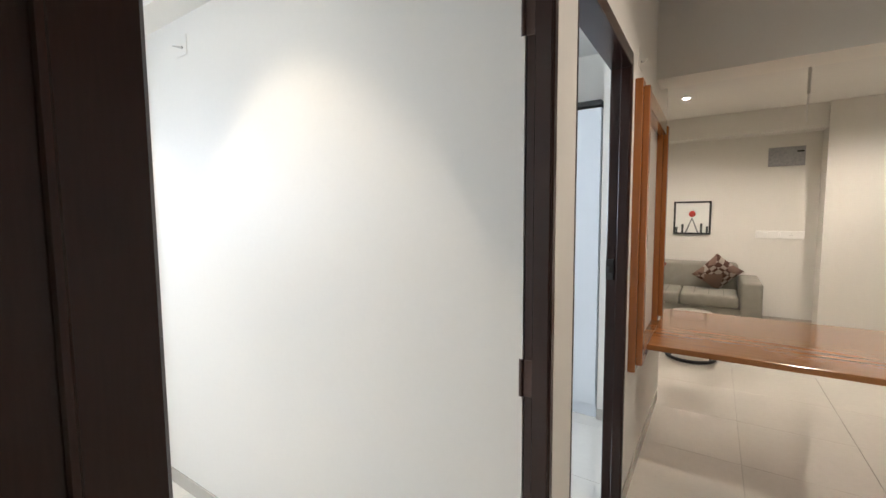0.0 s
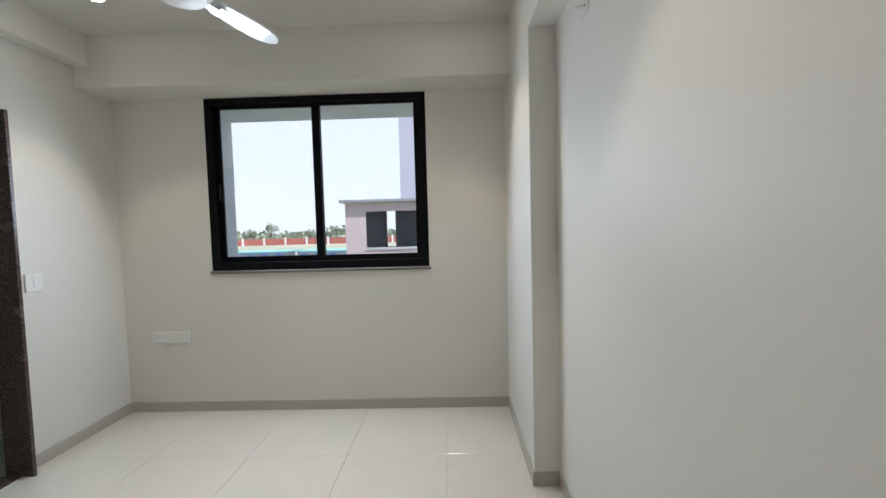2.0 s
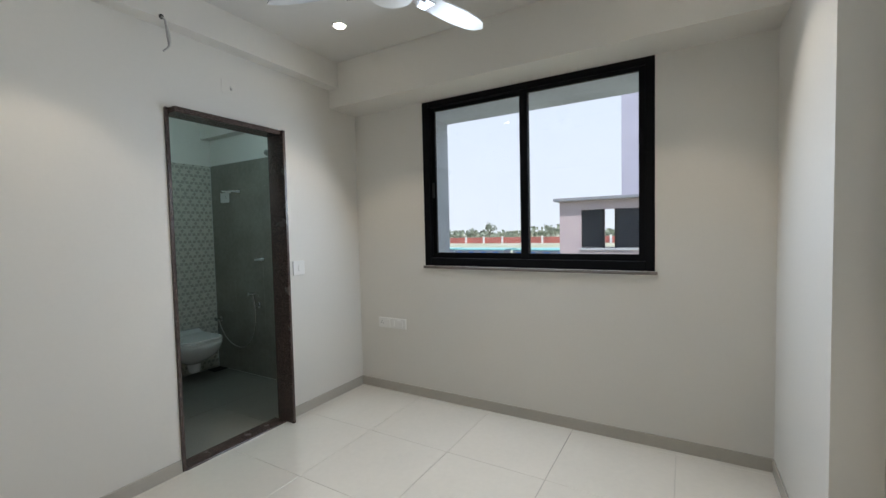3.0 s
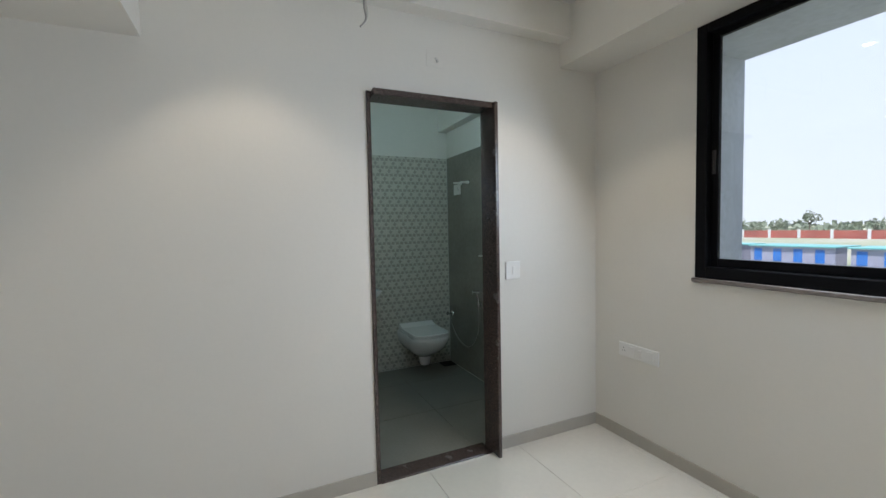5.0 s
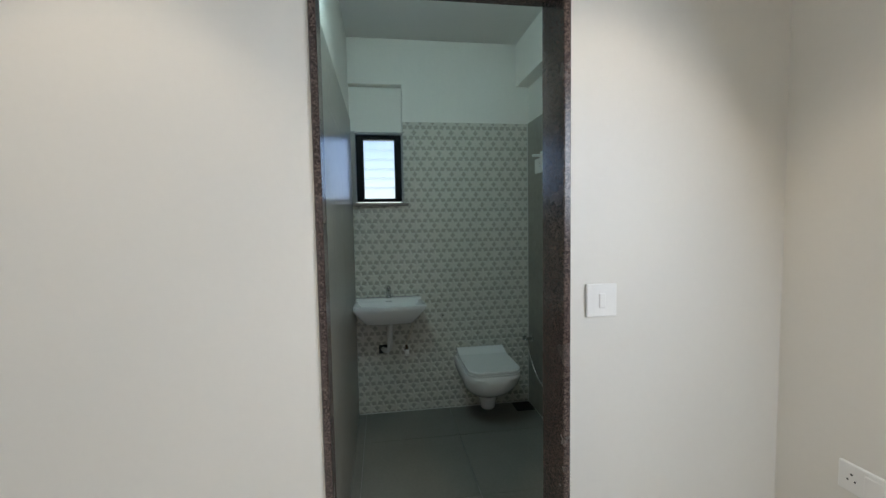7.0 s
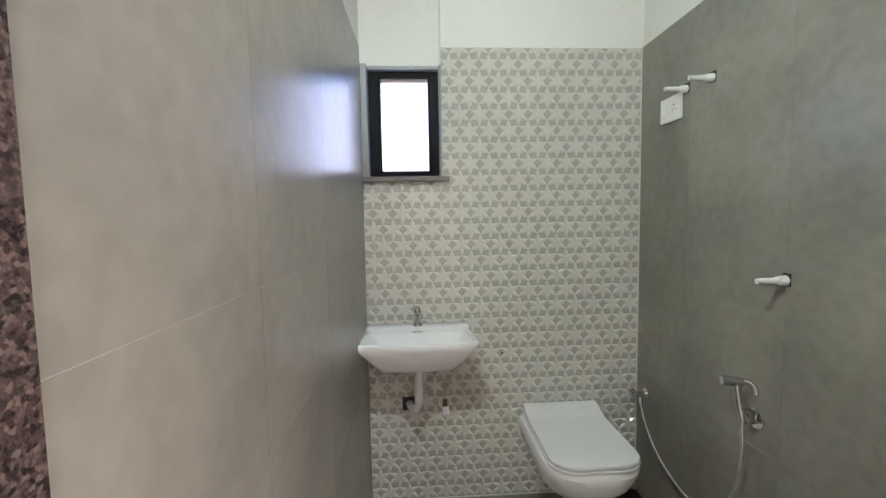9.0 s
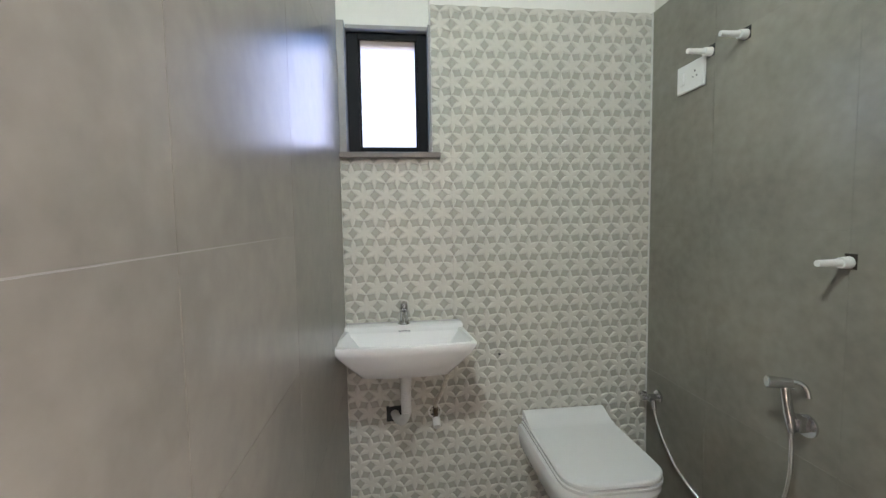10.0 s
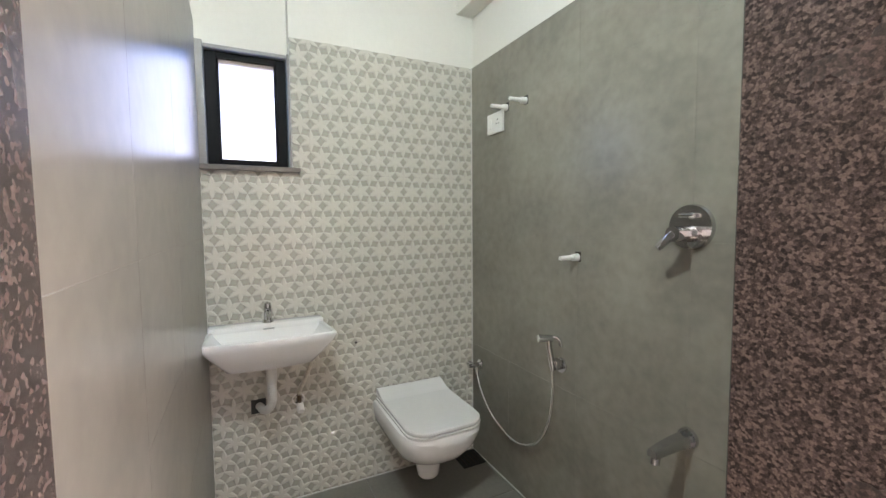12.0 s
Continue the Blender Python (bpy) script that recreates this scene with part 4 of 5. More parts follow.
def cushion(at, tilt, material, label, name="cushion"):
    bm = bmesh.new()
    n, s, t = 10, 0.21, 0.075
    grid = {}
    for side in (1, -1):
        for i in range(n + 1):
            for j in range(n + 1):
                u, v = 2 * i / n - 1, 2 * j / n - 1
                puff = max(0.0, (1 - u ** 4) * (1 - v ** 4)) ** 0.6
                pinch = 1 - 0.07 * (1 - abs(u) ** 2) * abs(v) ** 3 - 0.0
                pinch2 = 1 - 0.07 * (1 - abs(v) ** 2) * abs(u) ** 3
                edge = i in (0, n) or j in (0, n)
                key = (i, j, 0 if edge else side)
                if key not in grid:
                    grid[key] = bm.verts.new((side * t * puff, s * u * pinch2, s * v * pinch))
    for side in (1, -1):
        for i in range(n):
            for j in range(n):
                q = []
                for a, b in ((i, j), (i + 1, j), (i + 1, j + 1), (i, j + 1)):
                    edge = a in (0, n) or b in (0, n)
                    q.append(grid[(a, b, 0 if edge else side)])
                bm.faces.new(q)
    ob = new(name, mesh_of(name, bm, material, True))
    ob.matrix_basis = pose(*at) @ pose(0, 0, 0, tilt[0], tilt[1], tilt[2])
    return tagged(ob, label, "cushion", "sofa cushions")


cushion((LX - 0.38, -3.57, 0.665), (38, -24, 12), M_CUSHION, "brown and cream checked cushion leaning on the sofa back")
cushion((LX - 0.40, -2.72, 0.655), (20, -22, -6), M_REDCUSH, "dark red patterned cushion leaning on the sofa back")


def picture():
    pc = thing("framed_picture", "black-framed print with a red disc over grey shapes", "picture", (LX, -3.243, 1.39), "", -90)
    w, h = 0.46, 0.47
    for a, b, c, d in ((-w / 2, -h / 2, -w / 2 + 0.025, h / 2), (w / 2 - 0.025, -h / 2, w / 2, h / 2), (-w / 2 + 0.025, h / 2 - 0.025, w / 2 - 0.025, h / 2), (-w / 2 + 0.025, -h / 2, w / 2 - 0.025, -h / 2 + 0.025)):
        bm = bmesh.new()
        box(bm, a, -0.025, b, c, 0, d, 0.002)
        part("frame_side", bm, M_DARK, pc)
    bm = bmesh.new()
    box(bm, -w / 2 + 0.02, -0.012, -h / 2 + 0.02, w / 2 - 0.02, -0.002, h / 2 - 0.02)
    sheet = part("print", bm, M_PAPER, pc)
    bm = bmesh.new()
    cyl(bm, (0.0, -0.0135, 0.055), (0.0, -0.0125, 0.055), 0.042, seg=32)
    part("disc", bm, M_REDPRINT, sheet, "red disc")
    for x0, x1, ww in ((-0.075, 0.0, 0.012), (0.075, 0.0, 0.012)):
        bm = bmesh.new()
        vs = [bm.verts.new(v) for v in ((x0 - ww, -0.0128, -0.21), (x0 + ww, -0.0128, -0.21), (x1 + ww * 0.6, -0.0128, -0.005), (x1 - ww * 0.6, -0.0128, -0.005))]
        bm.faces.new(vs)
        part("stroke", bm, M_GREYPRINT, sheet)
    for x, z in ((-0.19, -0.13), (-0.115, -0.09), (0.115, -0.08), (0.185, -0.12)):
        bm = bmesh.new()
        box(bm, x - 0.014, -0.0135, -0.21, x + 0.014, -0.0125, z)
        part("bar", bm, M_DARKPRINT, sheet)


M_PAPER = mat("print_paper", (0.78, 0.78, 0.75), 0.4, var=0.01)
M_REDPRINT = mat("red_print", (0.62, 0.05, 0.03), 0.5)
M_GREYPRINT = mat("grey_print", (0.22, 0.24, 0.24), 0.5)
M_DARKPRINT = mat("dark_print", (0.05, 0.06, 0.06), 0.5)
picture()

eb = thing("distribution_box", "grey metal distribution box high on the wall", "distribution box", (LX, -4.255, 2.17), "", -90)
bm = bmesh.new()
box(bm, -0.185, -0.045, -0.12, 0.185, 0, 0.12, 0.006, 2)
part("case", bm, M_CONC, eb)
bm = bmesh.new()
box(bm, -0.177, -0.051, -0.112, 0.177, -0.045, 0.112, 0.003)
part("lid", bm, M_CONC, eb)
bm = bmesh.new()
box(bm, 0.10, -0.054, 0.045, 0.17, -0.050, 0.065, 0.001)
part("latch", bm, M_DARK, eb)


def stool():
    st = thing("stool", "low stool on a black ring base under the table", "stool", (6.85, -3.36, 0.0))
    bm = bmesh.new()
    tube(bm, [(0.21 * math.cos(a), 0.21 * math.sin(a), 0.016) for a in (2 * math.pi * k / 24 for k in range(25))], 0.016, 8, 2)
    part("ring_base", bm, M_DARK, st, smooth=True)
    for k in range(3):
        bm = bmesh.new()
        a = 2 * math.pi * k / 3
        cyl(bm, (0.2 * math.cos(a), 0.2 * math.sin(a), 0.02), (0.12 * math.cos(a), 0.12 * math.sin(a), 0.42), 0.01, seg=8)
        part("leg", bm, M_DARK, st)
    bm = bmesh.new()
    cyl(bm, (0, 0, 0.42), (0, 0, 0.47), 0.17, seg=28)
    part("seat", bm, M_SOFA, st)


stool()

# ---- outside ----
M_GROUND = mat("dry_ground", (0.44, 0.40, 0.33), 0.95, color2=(0.24, 0.27, 0.15), scale=0.03, fine=0.35)
M_PINK = mat("pinkish_render", (0.44, 0.35, 0.35), 0.8, var=0.06, scale=0.8, fine=12)
M_LAVENDER = mat("lavender_render", (0.43, 0.41, 0.48), 0.8, var=0.06, scale=0.6, fine=10)
M_ROOFEDGE = mat("grey_parapet", (0.24, 0.24, 0.26), 0.8, var=0.08, scale=1)
M_DARKGLASS = mat("dark_glass", (0.008, 0.011, 0.018), 0.3, spec=0.12, var=0.1, scale=0.7)
M_REDWALL = mat("red_site_wall", (0.45, 0.13, 0.10), 0.8, var=0.2, scale=0.2, fine=2)
M_WHITEPOST = mat("white_post", (0.7, 0.7, 0.68), 0.7)
M_BLUE = mat("blue_steel", (0.03, 0.17, 0.55), 0.5, var=0.1, scale=1)
M_CABIN = mat("pale_cabin_panel", (0.33, 0.33, 0.42), 0.6, var=0.08, scale=1)
M_TURQ = mat("turquoise_roof_sheet", (0.16, 0.44, 0.44), 0.5, var=0.1, scale=0.5)
# leaf green is lightened, distance haze put into the base colour
M_HAZELEAF = mat("haze_pale_foliage", (0.30, 0.34, 0.24), 0.8, var=0.3, scale=0.6, fine=3)
M_BARK = mat("bark", (0.12, 0.09, 0.06), 0.9, var=0.2)
GZ = -7.0
bm = bmesh.new()
bmesh.ops.create_grid(bm, x_segments=24, y_segments=24, size=3000, matrix=Matrix.Translation((0, 0, GZ)))
structure("ground", bm, M_GROUND, "dry open ground reaching to the horizon")


def hazy_sky():
    """Pale hazy sky far beyond the woods, whiter at the horizon."""
    m = glow_mat("hazy_sky", (0.5, 0.52, 0.55), 1.0)
    n, l = m.node_tree.nodes, m.node_tree.links
    b = n["Principled BSDF"]
    b.inputs["Base Color"].default_value = (0, 0, 0, 1)
    b.inputs["Roughness"].default_value = 1.0
    b.inputs["Specular IOR Level"].default_value = 0.0
    geo, sep, mr, ramp = n.new("ShaderNodeNewGeometry"), n.new("ShaderNodeSeparateXYZ"), n.new("ShaderNodeMapRange"), n.new("ShaderNodeValToRGB")
    l.new(geo.outputs["Position"], sep.inputs[0])
    l.new(sep.outputs["Z"], mr.inputs["Value"])
    mr.inputs["From Max"].default_value = 800.0
    l.new(mr.outputs[0], ramp.inputs[0])
    ramp.color_ramp.elements[0].color, ramp.color_ramp.elements[1].color = (0.74, 0.76, 0.77, 1), (0.58, 0.67, 0.80, 1)
    l.new(ramp.outputs[0], b.inputs["Emission Color"])
    bm = bmesh.new()
    ring_pts = [radians(8 + 4.1 * k) for k in range(41)]
    low, high = ([bm.verts.new((900 * math.cos(a), 900 * math.sin(a), z)) for a in ring_pts] for z in (GZ, 1100))
    for i in range(40):
        bm.faces.new((low[i], low[i + 1], high[i + 1], high[i]))
    structure("backdrop", bm, m, "pale hazy daytime sky")


hazy_sky()

# concrete shade around the window
M_HOOD = mat("pale_cement_render", (0.52, 0.56, 0.63), 0.8, var=0.13, scale=2.2, fine=30, bump=0.002)
wall_boxes("window_hood", [(0.0, 0.20, 2.372, 4.2, 0.70, 2.52), (0.36, 0.20, 0.7, 0.535, 0.70, 2.372)], M_HOOD, "raw concrete hood and fin outside the window")


def podium():
    pd = thing("annex_building", "low flat-roofed pinkish building with dark windows", "building", (0, 29, GZ))
    x0, x1, top = -5.75, 14.0, 3.35 - GZ
    wins = [(-4.15, -0.05), (1.0, 4.4), (6.0, 9.4)]
    zb, zt = -0.15 - GZ, 2.66 - GZ
    bm = bmesh.new()
    edges = [x0] + [v for w in wins for v in w] + [x1]
    for a, b in zip(edges[::2], edges[1::2]):
        box(bm, a, 0, 0, b, 0.25, top)
    for a, b in wins:
        box(bm, a, 0, 0, b, 0.25, zb)
        box(bm, a, 0, zt, b, 0.25, top)
    part("front_wall", bm, M_PINK, pd)
    bm = bmesh.new()
    box(bm, x0, 0.25, 0, x0 + 0.25, 9, top)
    box(bm, x0 + 0.25, 8.75, 0, -3.9, 9, top)
    box(bm, -1.3, 8.75, 0, x1, 9, top)
    box(bm, -3.9, 8.75, 0, -1.3, 9, zb - 0.3)
    part("side_wall", bm, M_PINK, pd)
    bm = bmesh.new()
    box(bm, x0 + 0.25, 0.25, zb - 0.5, x1, 8.75, zb - 0.3)
    part("floor_slab", bm, M_CONC, pd)
    bm = bmesh.new()
    box(bm, x0 - 0.35, -0.5, top, x1, 9.3, top + 0.22, 0.02)
    part("roof", bm, M_ROOFEDGE, pd)
    for k, (a, b) in enumerate(wins):
        segs = [(a, -2.66), (-1.74, b)] if k == 0 else [(a, b)]
        for s0, s1 in segs:
            bm = bmesh.new()
            box(bm, s0 + 0.05, 0.10, zb + 0.05, s1 - 0.05, 0.14, zt - 0.05)
            w = part("window", bm, M_DARKGLASS, pd)
            bm = bmesh.new()
            box(bm, s0, 0.06, zb, s0 + 0.06, 0.18, zt)
            box(bm, s1 - 0.06, 0.06, zb, s1, 0.18, zt)
            box(bm, s0 + 0.06, 0.06, zt - 0.06, s1 - 0.06, 0.18, zt)
            part("frame", bm, M_FRAME, w)
        bm = bmesh.new()
        box(bm, a - 0.1, -0.10, zb - 0.16, b + 0.1, 0.0, zb, 0.01)
        part("sill", bm, M_CONC, pd)
    for px in (-2.66, -1.86):
        bm = bmesh.new()
        box(bm, px, 0.05, zb, px + 0.1, 0.2, zt)
        part("post", bm, M_FRAME, pd)


podium()


def tower():
    tw = thing("apartment_tower", "tall lavender apartment block with stacked balconies", "building", (0, 48, GZ))
    x0, x1, top = -3.7, 22.0, 30.0
    bm = bmesh.new()
    box(bm, x0, 0, 0, -0.66, 14, top)
    box(bm, -0.66, 1.5, 0, x1, 14, top)
    part("wall", bm, M_LAVENDER, tw)
    bm = bmesh.new()
    box(bm, x0 - 0.2, -0.2, top, x1, 14.2, top + 0.5)
    part("roof", bm, M_ROOFEDGE, tw)
    for s in range(9):
        z = 3.0 * s + 0.2
        for bx in (-0.66, 3.2, 8.0):
            bm = bmesh.new()
            box(bm, bx, 0.0, z, bx + 3.4, 1.5, z + 0.18)
            bal = part("balcony", bm, M_WHITEPOST, tw)
            bm = bmesh.new()
            box(bm, bx + 0.1, 0.05, z + 0.18, bx + 2.6, 0.13, z + 1.15)
            part("parapet", bm, M_LAVENDER, bal)
            bm = bmesh.new()
            box(bm, bx + 2.65, 0.0, z + 0.18, bx + 2.9, 0.25, z + 3.0)
            part("pier", bm, M_WHITEPOST, bal)
            bm = bmesh.new()
            box(bm, bx + 0.5, 1.46, z + 0.3, bx + 2.4, 1.50, z + 2.5)
            part("window", bm, M_DARKGLASS, tw)


tower()


def site_wall():
    sw = thing("site_wall", "long red painted site wall with white posts", "wall", (-110, 232, GZ))
    bm = bmesh.new()
    box(bm, -170, 0, 0, 170, 0.6, 3.6)
    part("panel", bm, M_REDWALL, sw)
    for k in range(28):
        bm = bmesh.new()
        box(bm, -168 + 12.3 * k, -0.5, 0, -167 + 12.3 * k, 0, 4.2)
        part("post", bm, M_WHITEPOST, sw)


site_wall()


def cabin(at, w, label):
    cb = thing("site_cabin", label, "cabin", at, "site cabins")
    bm = bmesh.new()
    box(bm, 0, 0, 0, w, 4, 3.6)
    part("wall", bm, M_CABIN, cb)
    bm = bmesh.new()
    box(bm, -0.3, -0.5, 3.6, w + 0.3, 8.0, 3.8)
    part("roof", bm, M_TURQ, cb)
    for k in range(int(w // 3.2)):
        bm = bmesh.new()
        box(bm, 0.7 + 3.2 * k, -0.08, 0.9, 2.0 + 3.2 * k, 0, 3.2)
        part("door", bm, M_BLUE, cb, "blue steel door")


for k in range(5):
    cabin((-92 + 15.2 * k, 88 - 0.5 * k, GZ), 13.0, "pale site cabin with blue doors and turquoise roof")


def tree(at, h, seed):
    rnd = random.Random(seed)
    tr = thing("tree", "distant broad green tree with an uneven crown", "tree", at, "trees on the horizon")
    bm = bmesh.new()
    cyl(bm, (0, 0, 0), (0, 0, h * 0.5), h * 0.03, h * 0.016, 8)
    for k in range(5):
        a = rnd.uniform(0, 6.28)
        cyl(bm, (0, 0, h * (0.3 + 0.04 * k)), (h * 0.18 * math.cos(a), h * 0.18 * math.sin(a), h * rnd.uniform(0.55, 0.8)), h * 0.012, h * 0.004, 6)
    part("trunk", bm, M_BARK, tr)
    verts, faces = [], []
    for k in range(230):
        a, r = rnd.uniform(0, 6.28), h * 0.30 * math.sqrt(rnd.random())
        lobe = 0.75 + 0.35 * math.sin(3 * a + seed)
        c = Vector((r * lobe * math.cos(a), r * lobe * math.sin(a), h * (0.62 + rnd.uniform(-0.24, 0.36) * (1 - (r / (h * 0.33)) ** 2))))
        s = h * rnd.uniform(0.02, 0.05)
        q = Euler((rnd.uniform(0, 3), rnd.uniform(0, 3), rnd.uniform(0, 3))).to_matrix()
        i = len(verts)
        verts += [tuple(c + q @ Vector(v) * s) for v in ((-1, -0.6, 0), (1, -0.5, 0.2), (0.8, 0.7, -0.1), (-0.7, 0.8, 0.3))]
        faces.append((i, i + 1, i + 2, i + 3))
    me = bpy.data.meshes.new("crown")
    me.from_pydata(verts, [], faces)
    me.materials.append(M_HAZELEAF)
    cr = new("crown", me)
    cr.parent = tr


for k, (tx, ty, th) in enumerate([(-150, 262, 17), (-163, 268, 12), (-118, 270, 19), (-70, 255, 14), (-96, 280, 12), (-52, 262, 11), (-128, 262, 13), (-196, 262, 12), (-34, 275, 10), (-180, 290, 18), (-140, 292, 12), (-16, 268, 12)]):
    tree((tx, ty, GZ), 0.78 * th, 11 + k)


def woods():
    rnd = random.Random(5)
    verts, faces = [], []
    for k in range(5200):
        x = rnd.uniform(-700, 420)
        y = rnd.uniform(300, 420)
        top = 5.8 + 2.4 * math.sin(x * 0.05) + 2.0 * math.sin(x * 0.13 + 1)
        c = Vector((x, y, GZ + rnd.uniform(0, 1) ** 0.7 * top))
        s = rnd.uniform(1.2, 2.6)
        q = Euler((rnd.uniform(0, 3), rnd.uniform(0, 3), rnd.uniform(0, 3))).to_matrix()
        i = len(verts)
        verts += [tuple(c + q @ Vector(v) * s) for v in ((-1, -0.6, 0), (1, -0.5, 0.2), (0.8, 0.7, -0.1), (-0.7, 0.8, 0.3))]
        faces.append((i, i + 1, i + 2, i + 3))
    me = bpy.data.meshes.new("far_woods")
    me.from_pydata(verts, [], faces)
    me.materials.append(M_HAZELEAF)
    tagged(new("far_woods", me), "hazy green line of far trees", "woods", "", "stuff")


woods()


def pylon(at, h):
    py = thing("pylon", "far steel lattice power pylon", "pylon", at)
    for sx in (-1, 1):
        for sy in (-1, 1):
            bm = bmesh.new()
            cyl(bm, (sx * h * 0.08, sy * h * 0.08, 0), (sx * h * 0.01, sy * h * 0.01, h), 0.18, 0.12, 6)
            part("leg", bm, M_CONC, py)
    for k in range(3):
        bm = bmesh.new()
        box(bm, -h * 0.12, -0.15, h * (0.7 + 0.1 * k), h * 0.12, 0.15, h * (0.7 + 0.1 * k) + 0.3)
        part("cross_arm", bm, M_CONC, py)


pylon((-190, 330, GZ), 32)

# white sealant lines of the bathroom corners
wall_boxes("trim_sealant", [(BX - 0.004, BY1 - 0.004, 0.0, BX + 0.003, BY1 + 0.001, 2.068), (BX + 0.003, BY1 - 0.005, -0.001, -0.08, BY1 + 0.001, 0.003),
                            (BX - 0.003, BY0 + 0.004, -0.001, BX + 0.004, BY1 - 0.004, 0.003)], M_PVC, "thin pale sealant line in the bathroom corner")

# ---- pieces: floor tiles ----
P = 0.609
tile_mesh = {}


def slab_mesh(w, d, h, material, name="tile", bevel=0.0012):
    key = (round(w, 3), round(d, 3), round(h, 3), material.name)
    if key not in tile_mesh:
        bm = bmesh.new()
        box(bm, -w / 2, -d / 2, -h / 2, w / 2, d / 2, h / 2, bevel)
        tile_mesh[key] = mesh_of(name, bm, material)
    return tile_mesh[key]


def tile_floor(name, label, x0, y0, x1, y1, ox, oy, pitch, material, gap=0.0017, z=0.0):
    fl = tagged(new(name), label, "", "", "structure")
    i0, i1 = math.floor((x0 - ox) / pitch), math.ceil((x1 - ox) / pitch)
    j0, j1 = math.floor((y0 - oy) / pitch), math.ceil((y1 - oy) / pitch)
    for i in range(i0, i1):
        for j in range(j0, j1):
            a, b = max(x0, ox + i * pitch + gap / 2), min(x1, ox + (i + 1) * pitch - gap / 2)
            c, d = max(y0, oy + j * pitch + gap / 2), min(y1, oy + (j + 1) * pitch - gap / 2)
            if b - a > 0.01 and d - c > 0.01:
                piece("tile", slab_mesh(b - a, d - c, 0.008, material), fl, ((a + b) / 2, (c + d) / 2, z - 0.004))
    return fl


tile_floor("floor_bedroom", "cream polished vitrified floor tiles", 0.0, YD, XR, 0.0, 0.027, -0.046, P, M_FLOOR)
tile_floor("floor_living", "cream polished vitrified floor tiles", 0.9, -6.6, LX, YD - 0.001, 0.027, -0.046, P, M_FLOOR, 0.0012)
tile_floor("floor_second_room", "cream polished vitrified floor tiles", XR + 0.12, YD, 5.6, 0.0, 0.027, -0.046, P, M_FLOOR)
tile_floor("floor_living_side", "cream polished vitrified floor tiles", 5.72, YD, LX, -1.4, 0.027, -0.046, P, M_FLOOR)
tile_floor("floor_bath", "matt grey bathroom floor tiles", BX - 0.01, BY0 - 0.01, -0.082, BY1 + 0.01, -0.70, -0.915, 0.60, M_BFLOOR, 0.002)


# ---- pieces: grey wall tiles ----
def tile_wall(name, label, y, facing, cols, grout=M_BGROUT, g=0.0015):
    wl = tagged(new(name), label, "", "", "structure")
    bm = bmesh.new()
    box(bm, BX, y + 0.012 * facing, 0, -0.080, y + 0.0010 * facing, 2.068)
    part("grout", bm, grout, wl)
    for (xa, xb), zs in cols:
        for za, zb in zip(zs, zs[1:]):
            me = slab_mesh(xb - xa - g, 0.008, zb - za - g, M_GREY, "tile", 0.0)
            piece("tile", me, wl, ((xa + xb) / 2, y + 0.004 * facing, (za + zb) / 2))


tile_wall("wall_tiles_south", "large matt grey stone-look wall tiles", BY0, -1,
          [((-0.486, -0.080), (0, 0.61, 1.216, 1.82, 2.07)), ((-0.945, -0.486), (0, 0.33, 0.93, 1.216, 1.82, 2.07)), ((-1.38, -0.945), (0, 0.61, 1.21, 1.81, 2.07)), ((BX, -1.38), (0, 0.61, 1.21, 1.81, 2.07))])
tile_wall("wall_tiles_north", "large matt grey stone-look wall tiles", BY1, 1,
          [((-0.485, -0.080), (0, 0.60, 1.205, 1.81, 2.07)), ((-0.92, -0.485), (0, 0.60, 1.205, 1.81, 2.07)), ((-1.36, -0.92), (0, 0.60, 1.205, 1.81, 2.07)), ((BX, -1.36), (0, 0.60, 1.205, 1.81, 2.07))], M_NGROUT, 0.0013)


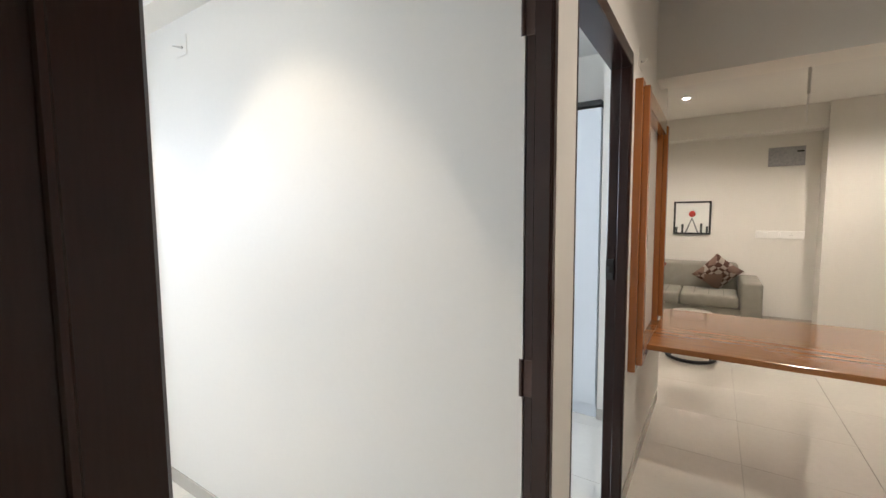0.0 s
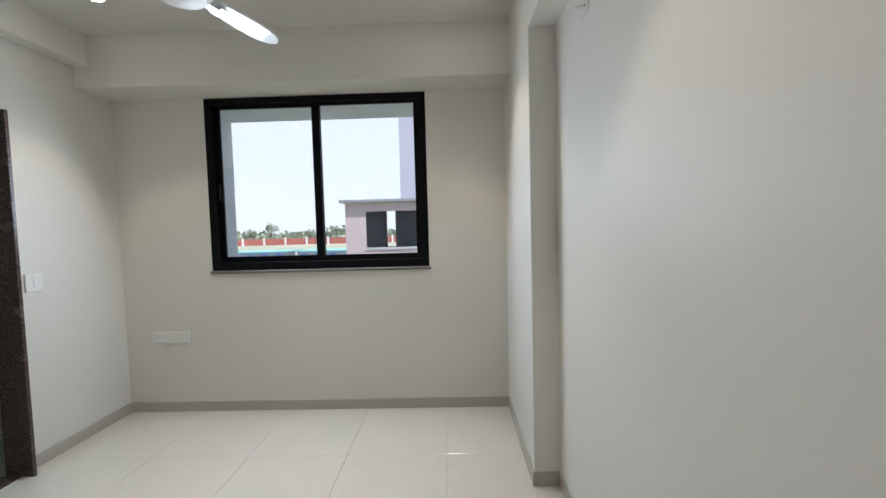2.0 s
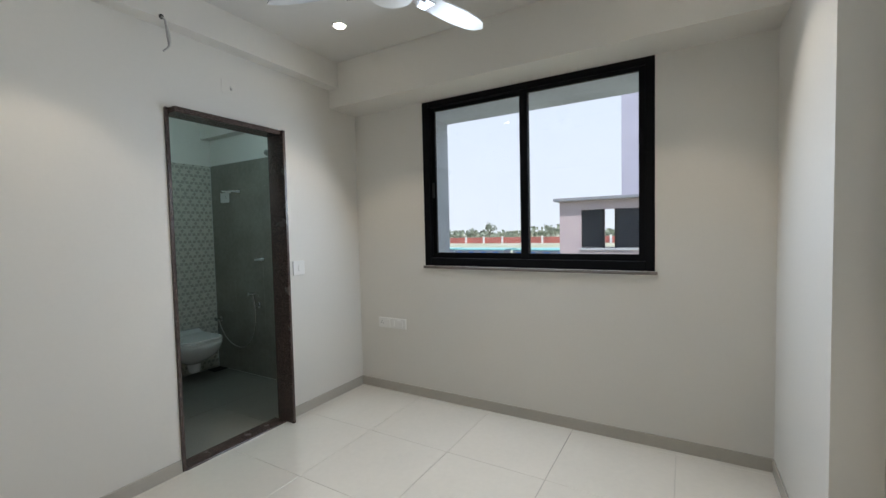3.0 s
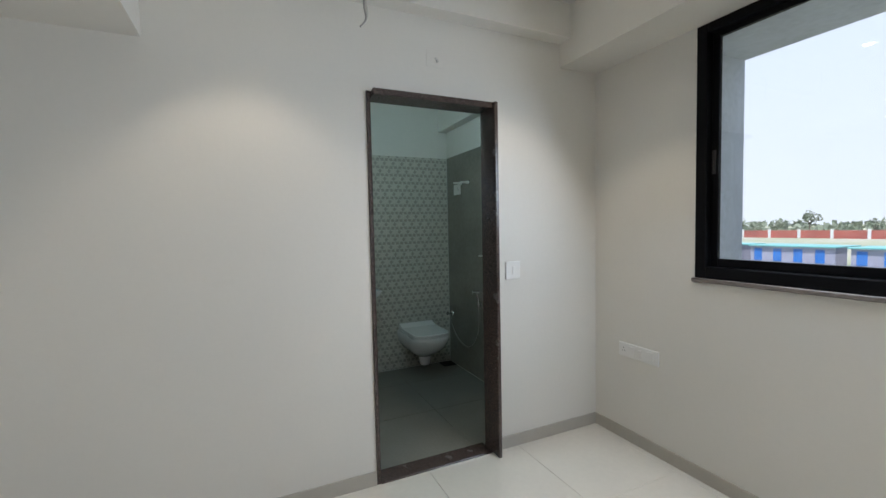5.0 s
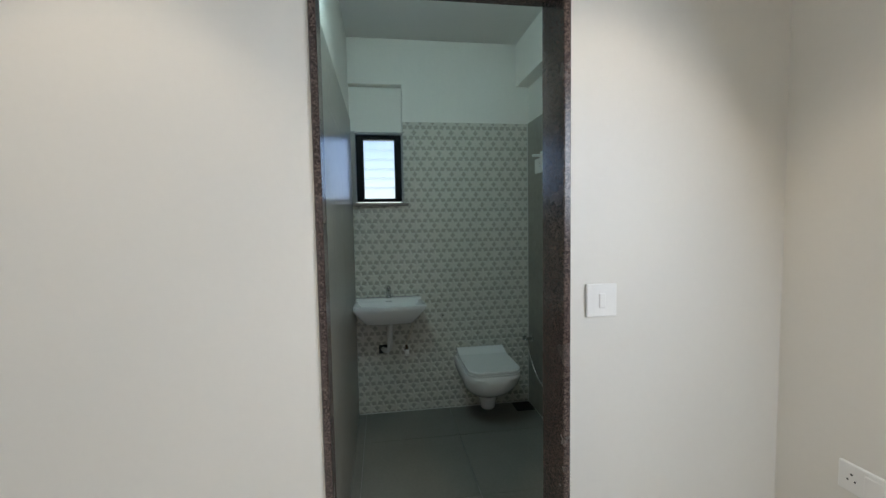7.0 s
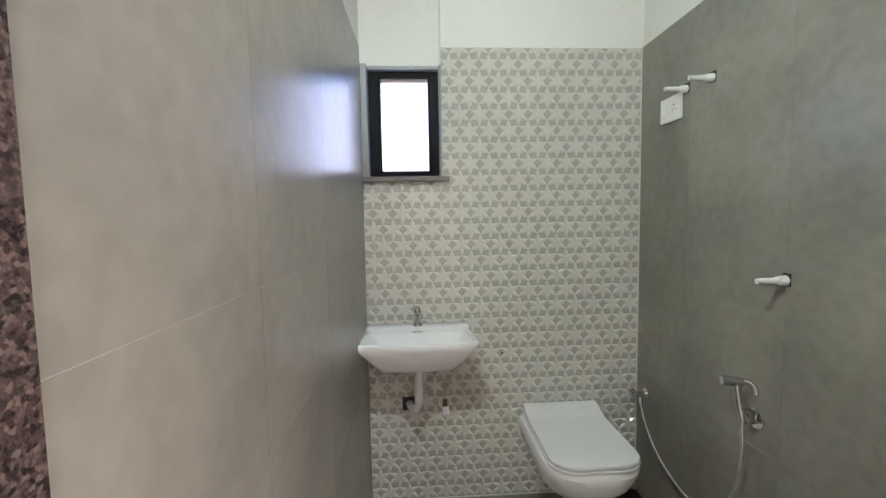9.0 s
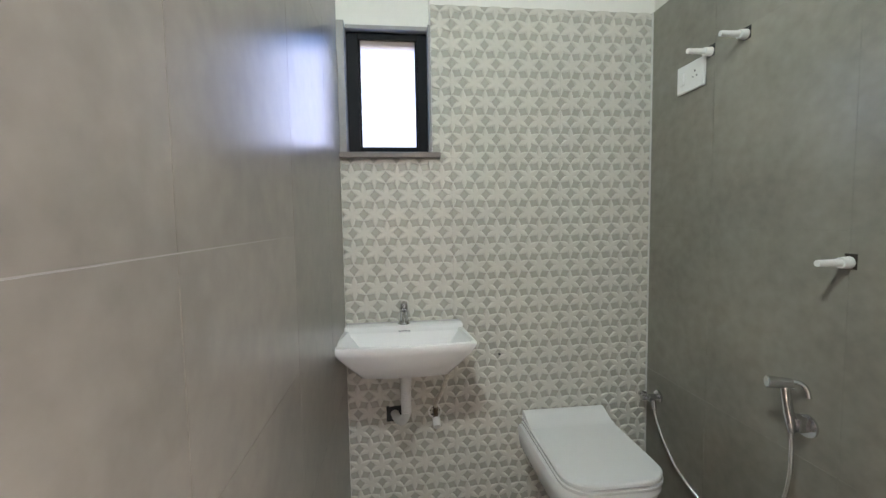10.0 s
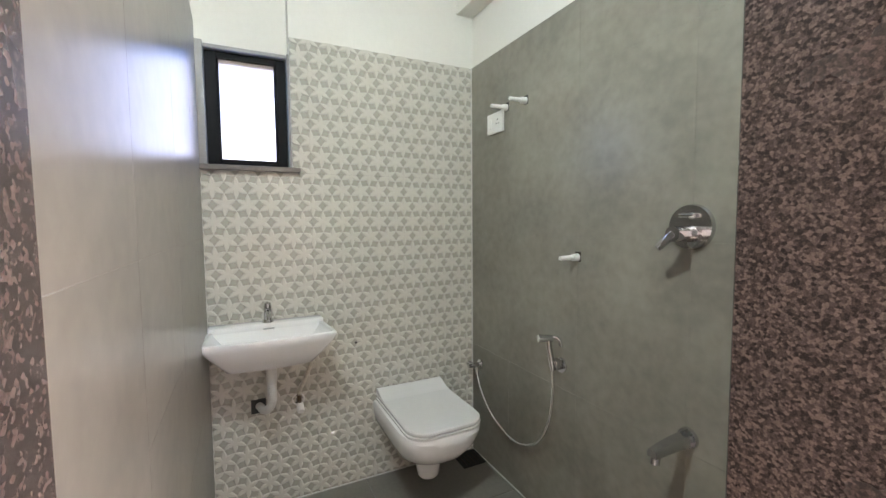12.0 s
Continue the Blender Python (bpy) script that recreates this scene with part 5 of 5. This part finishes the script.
# ---- pieces: relief tiles of the end wall ----
def relief_tile(ya, yb, za, zb, parent):
    """One glazed tile with raised six-petal stars on a triangular net."""
    pt, row, h = 0.0880, 0.0726, 0.0062
    ln, wd = pt / math.sqrt(3), 0.0128
    verts, faces = [], []
    base = BX - 0.0045
    j0, j1 = math.floor((za - 1.4151) / row) - 1, math.ceil((zb - 1.4151) / row) + 1
    stations = (0.0, 0.2, 0.42, 0.72, 1.0)
    widths = (0.44, 0.82, 1.0, 0.66, 0.12)
    for j in range(j0, j1 + 1):
        cz = 1.4151 + j * row
        off = 0.5 * pt * (j % 2)
        i0, i1 = math.floor((ya + 1.2648 - off) / pt) - 1, math.ceil((yb + 1.2648 - off) / pt) + 1
        for i in range(i0, i1 + 1):
            cyy = -1.2648 + off + i * pt
            for k in range(6):
                a = math.pi / 2 + k * math.pi / 3
                ca, sa = math.cos(a), math.sin(a) * row / (pt * 0.866)
                rows = []
                for u, w in zip(stations, widths):
                    line = []
                    for s, hh in ((-1, 0.0), (-0.56, 0.95), (0.0, 1.0), (0.56, 0.95), (1, 0.0)):
                        t = s * w * wd
                        lift = hh * h * (1.0 if u < 0.9 else 0.8)
                        line.append(len(verts))
                        verts.append((base + lift, cyy + ca * ln * u - math.sin(a) * t, cz + sa * ln * u + math.cos(a) * t))
                    rows.append(line)
                for r0, r1 in zip(rows, rows[1:]):
                    for q in range(4):
                        faces.append((r0[q], r0[q + 1], r1[q + 1], r1[q]))
    me = bpy.data.meshes.new("relief")
    me.from_pydata(verts, [], faces)
    bm = bmesh.new()
    bm.from_mesh(me)
    bpy.data.meshes.remove(me)
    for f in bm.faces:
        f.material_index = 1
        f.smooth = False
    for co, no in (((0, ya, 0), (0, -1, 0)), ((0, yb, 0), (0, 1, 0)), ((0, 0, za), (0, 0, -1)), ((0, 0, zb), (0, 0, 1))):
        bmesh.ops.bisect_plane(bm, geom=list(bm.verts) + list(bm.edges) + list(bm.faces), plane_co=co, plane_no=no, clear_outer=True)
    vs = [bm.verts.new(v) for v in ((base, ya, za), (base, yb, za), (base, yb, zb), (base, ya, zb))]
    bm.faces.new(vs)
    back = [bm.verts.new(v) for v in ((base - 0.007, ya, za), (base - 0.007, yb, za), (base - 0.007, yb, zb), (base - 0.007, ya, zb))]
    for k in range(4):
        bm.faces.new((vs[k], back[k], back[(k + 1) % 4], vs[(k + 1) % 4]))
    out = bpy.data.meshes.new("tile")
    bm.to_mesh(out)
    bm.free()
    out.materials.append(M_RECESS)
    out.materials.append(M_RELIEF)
    piece("relief_tile", out, parent)


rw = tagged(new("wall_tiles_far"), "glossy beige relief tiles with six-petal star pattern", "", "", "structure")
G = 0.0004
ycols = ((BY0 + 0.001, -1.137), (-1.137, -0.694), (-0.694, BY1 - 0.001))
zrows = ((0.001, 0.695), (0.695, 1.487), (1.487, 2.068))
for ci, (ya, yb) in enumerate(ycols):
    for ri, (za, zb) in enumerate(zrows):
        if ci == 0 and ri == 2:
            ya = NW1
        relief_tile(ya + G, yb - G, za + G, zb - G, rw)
bm = bmesh.new()
cyl(bm, (BX - 0.004, -0.95, 0.69), (BX + 0.0025, -0.95, 0.69), 0.005, seg=10)
tagged(new("drilled_hole", mesh_of("drilled_hole", bm, M_DARK)), "small dark plugged hole in the relief tiles", "hole")
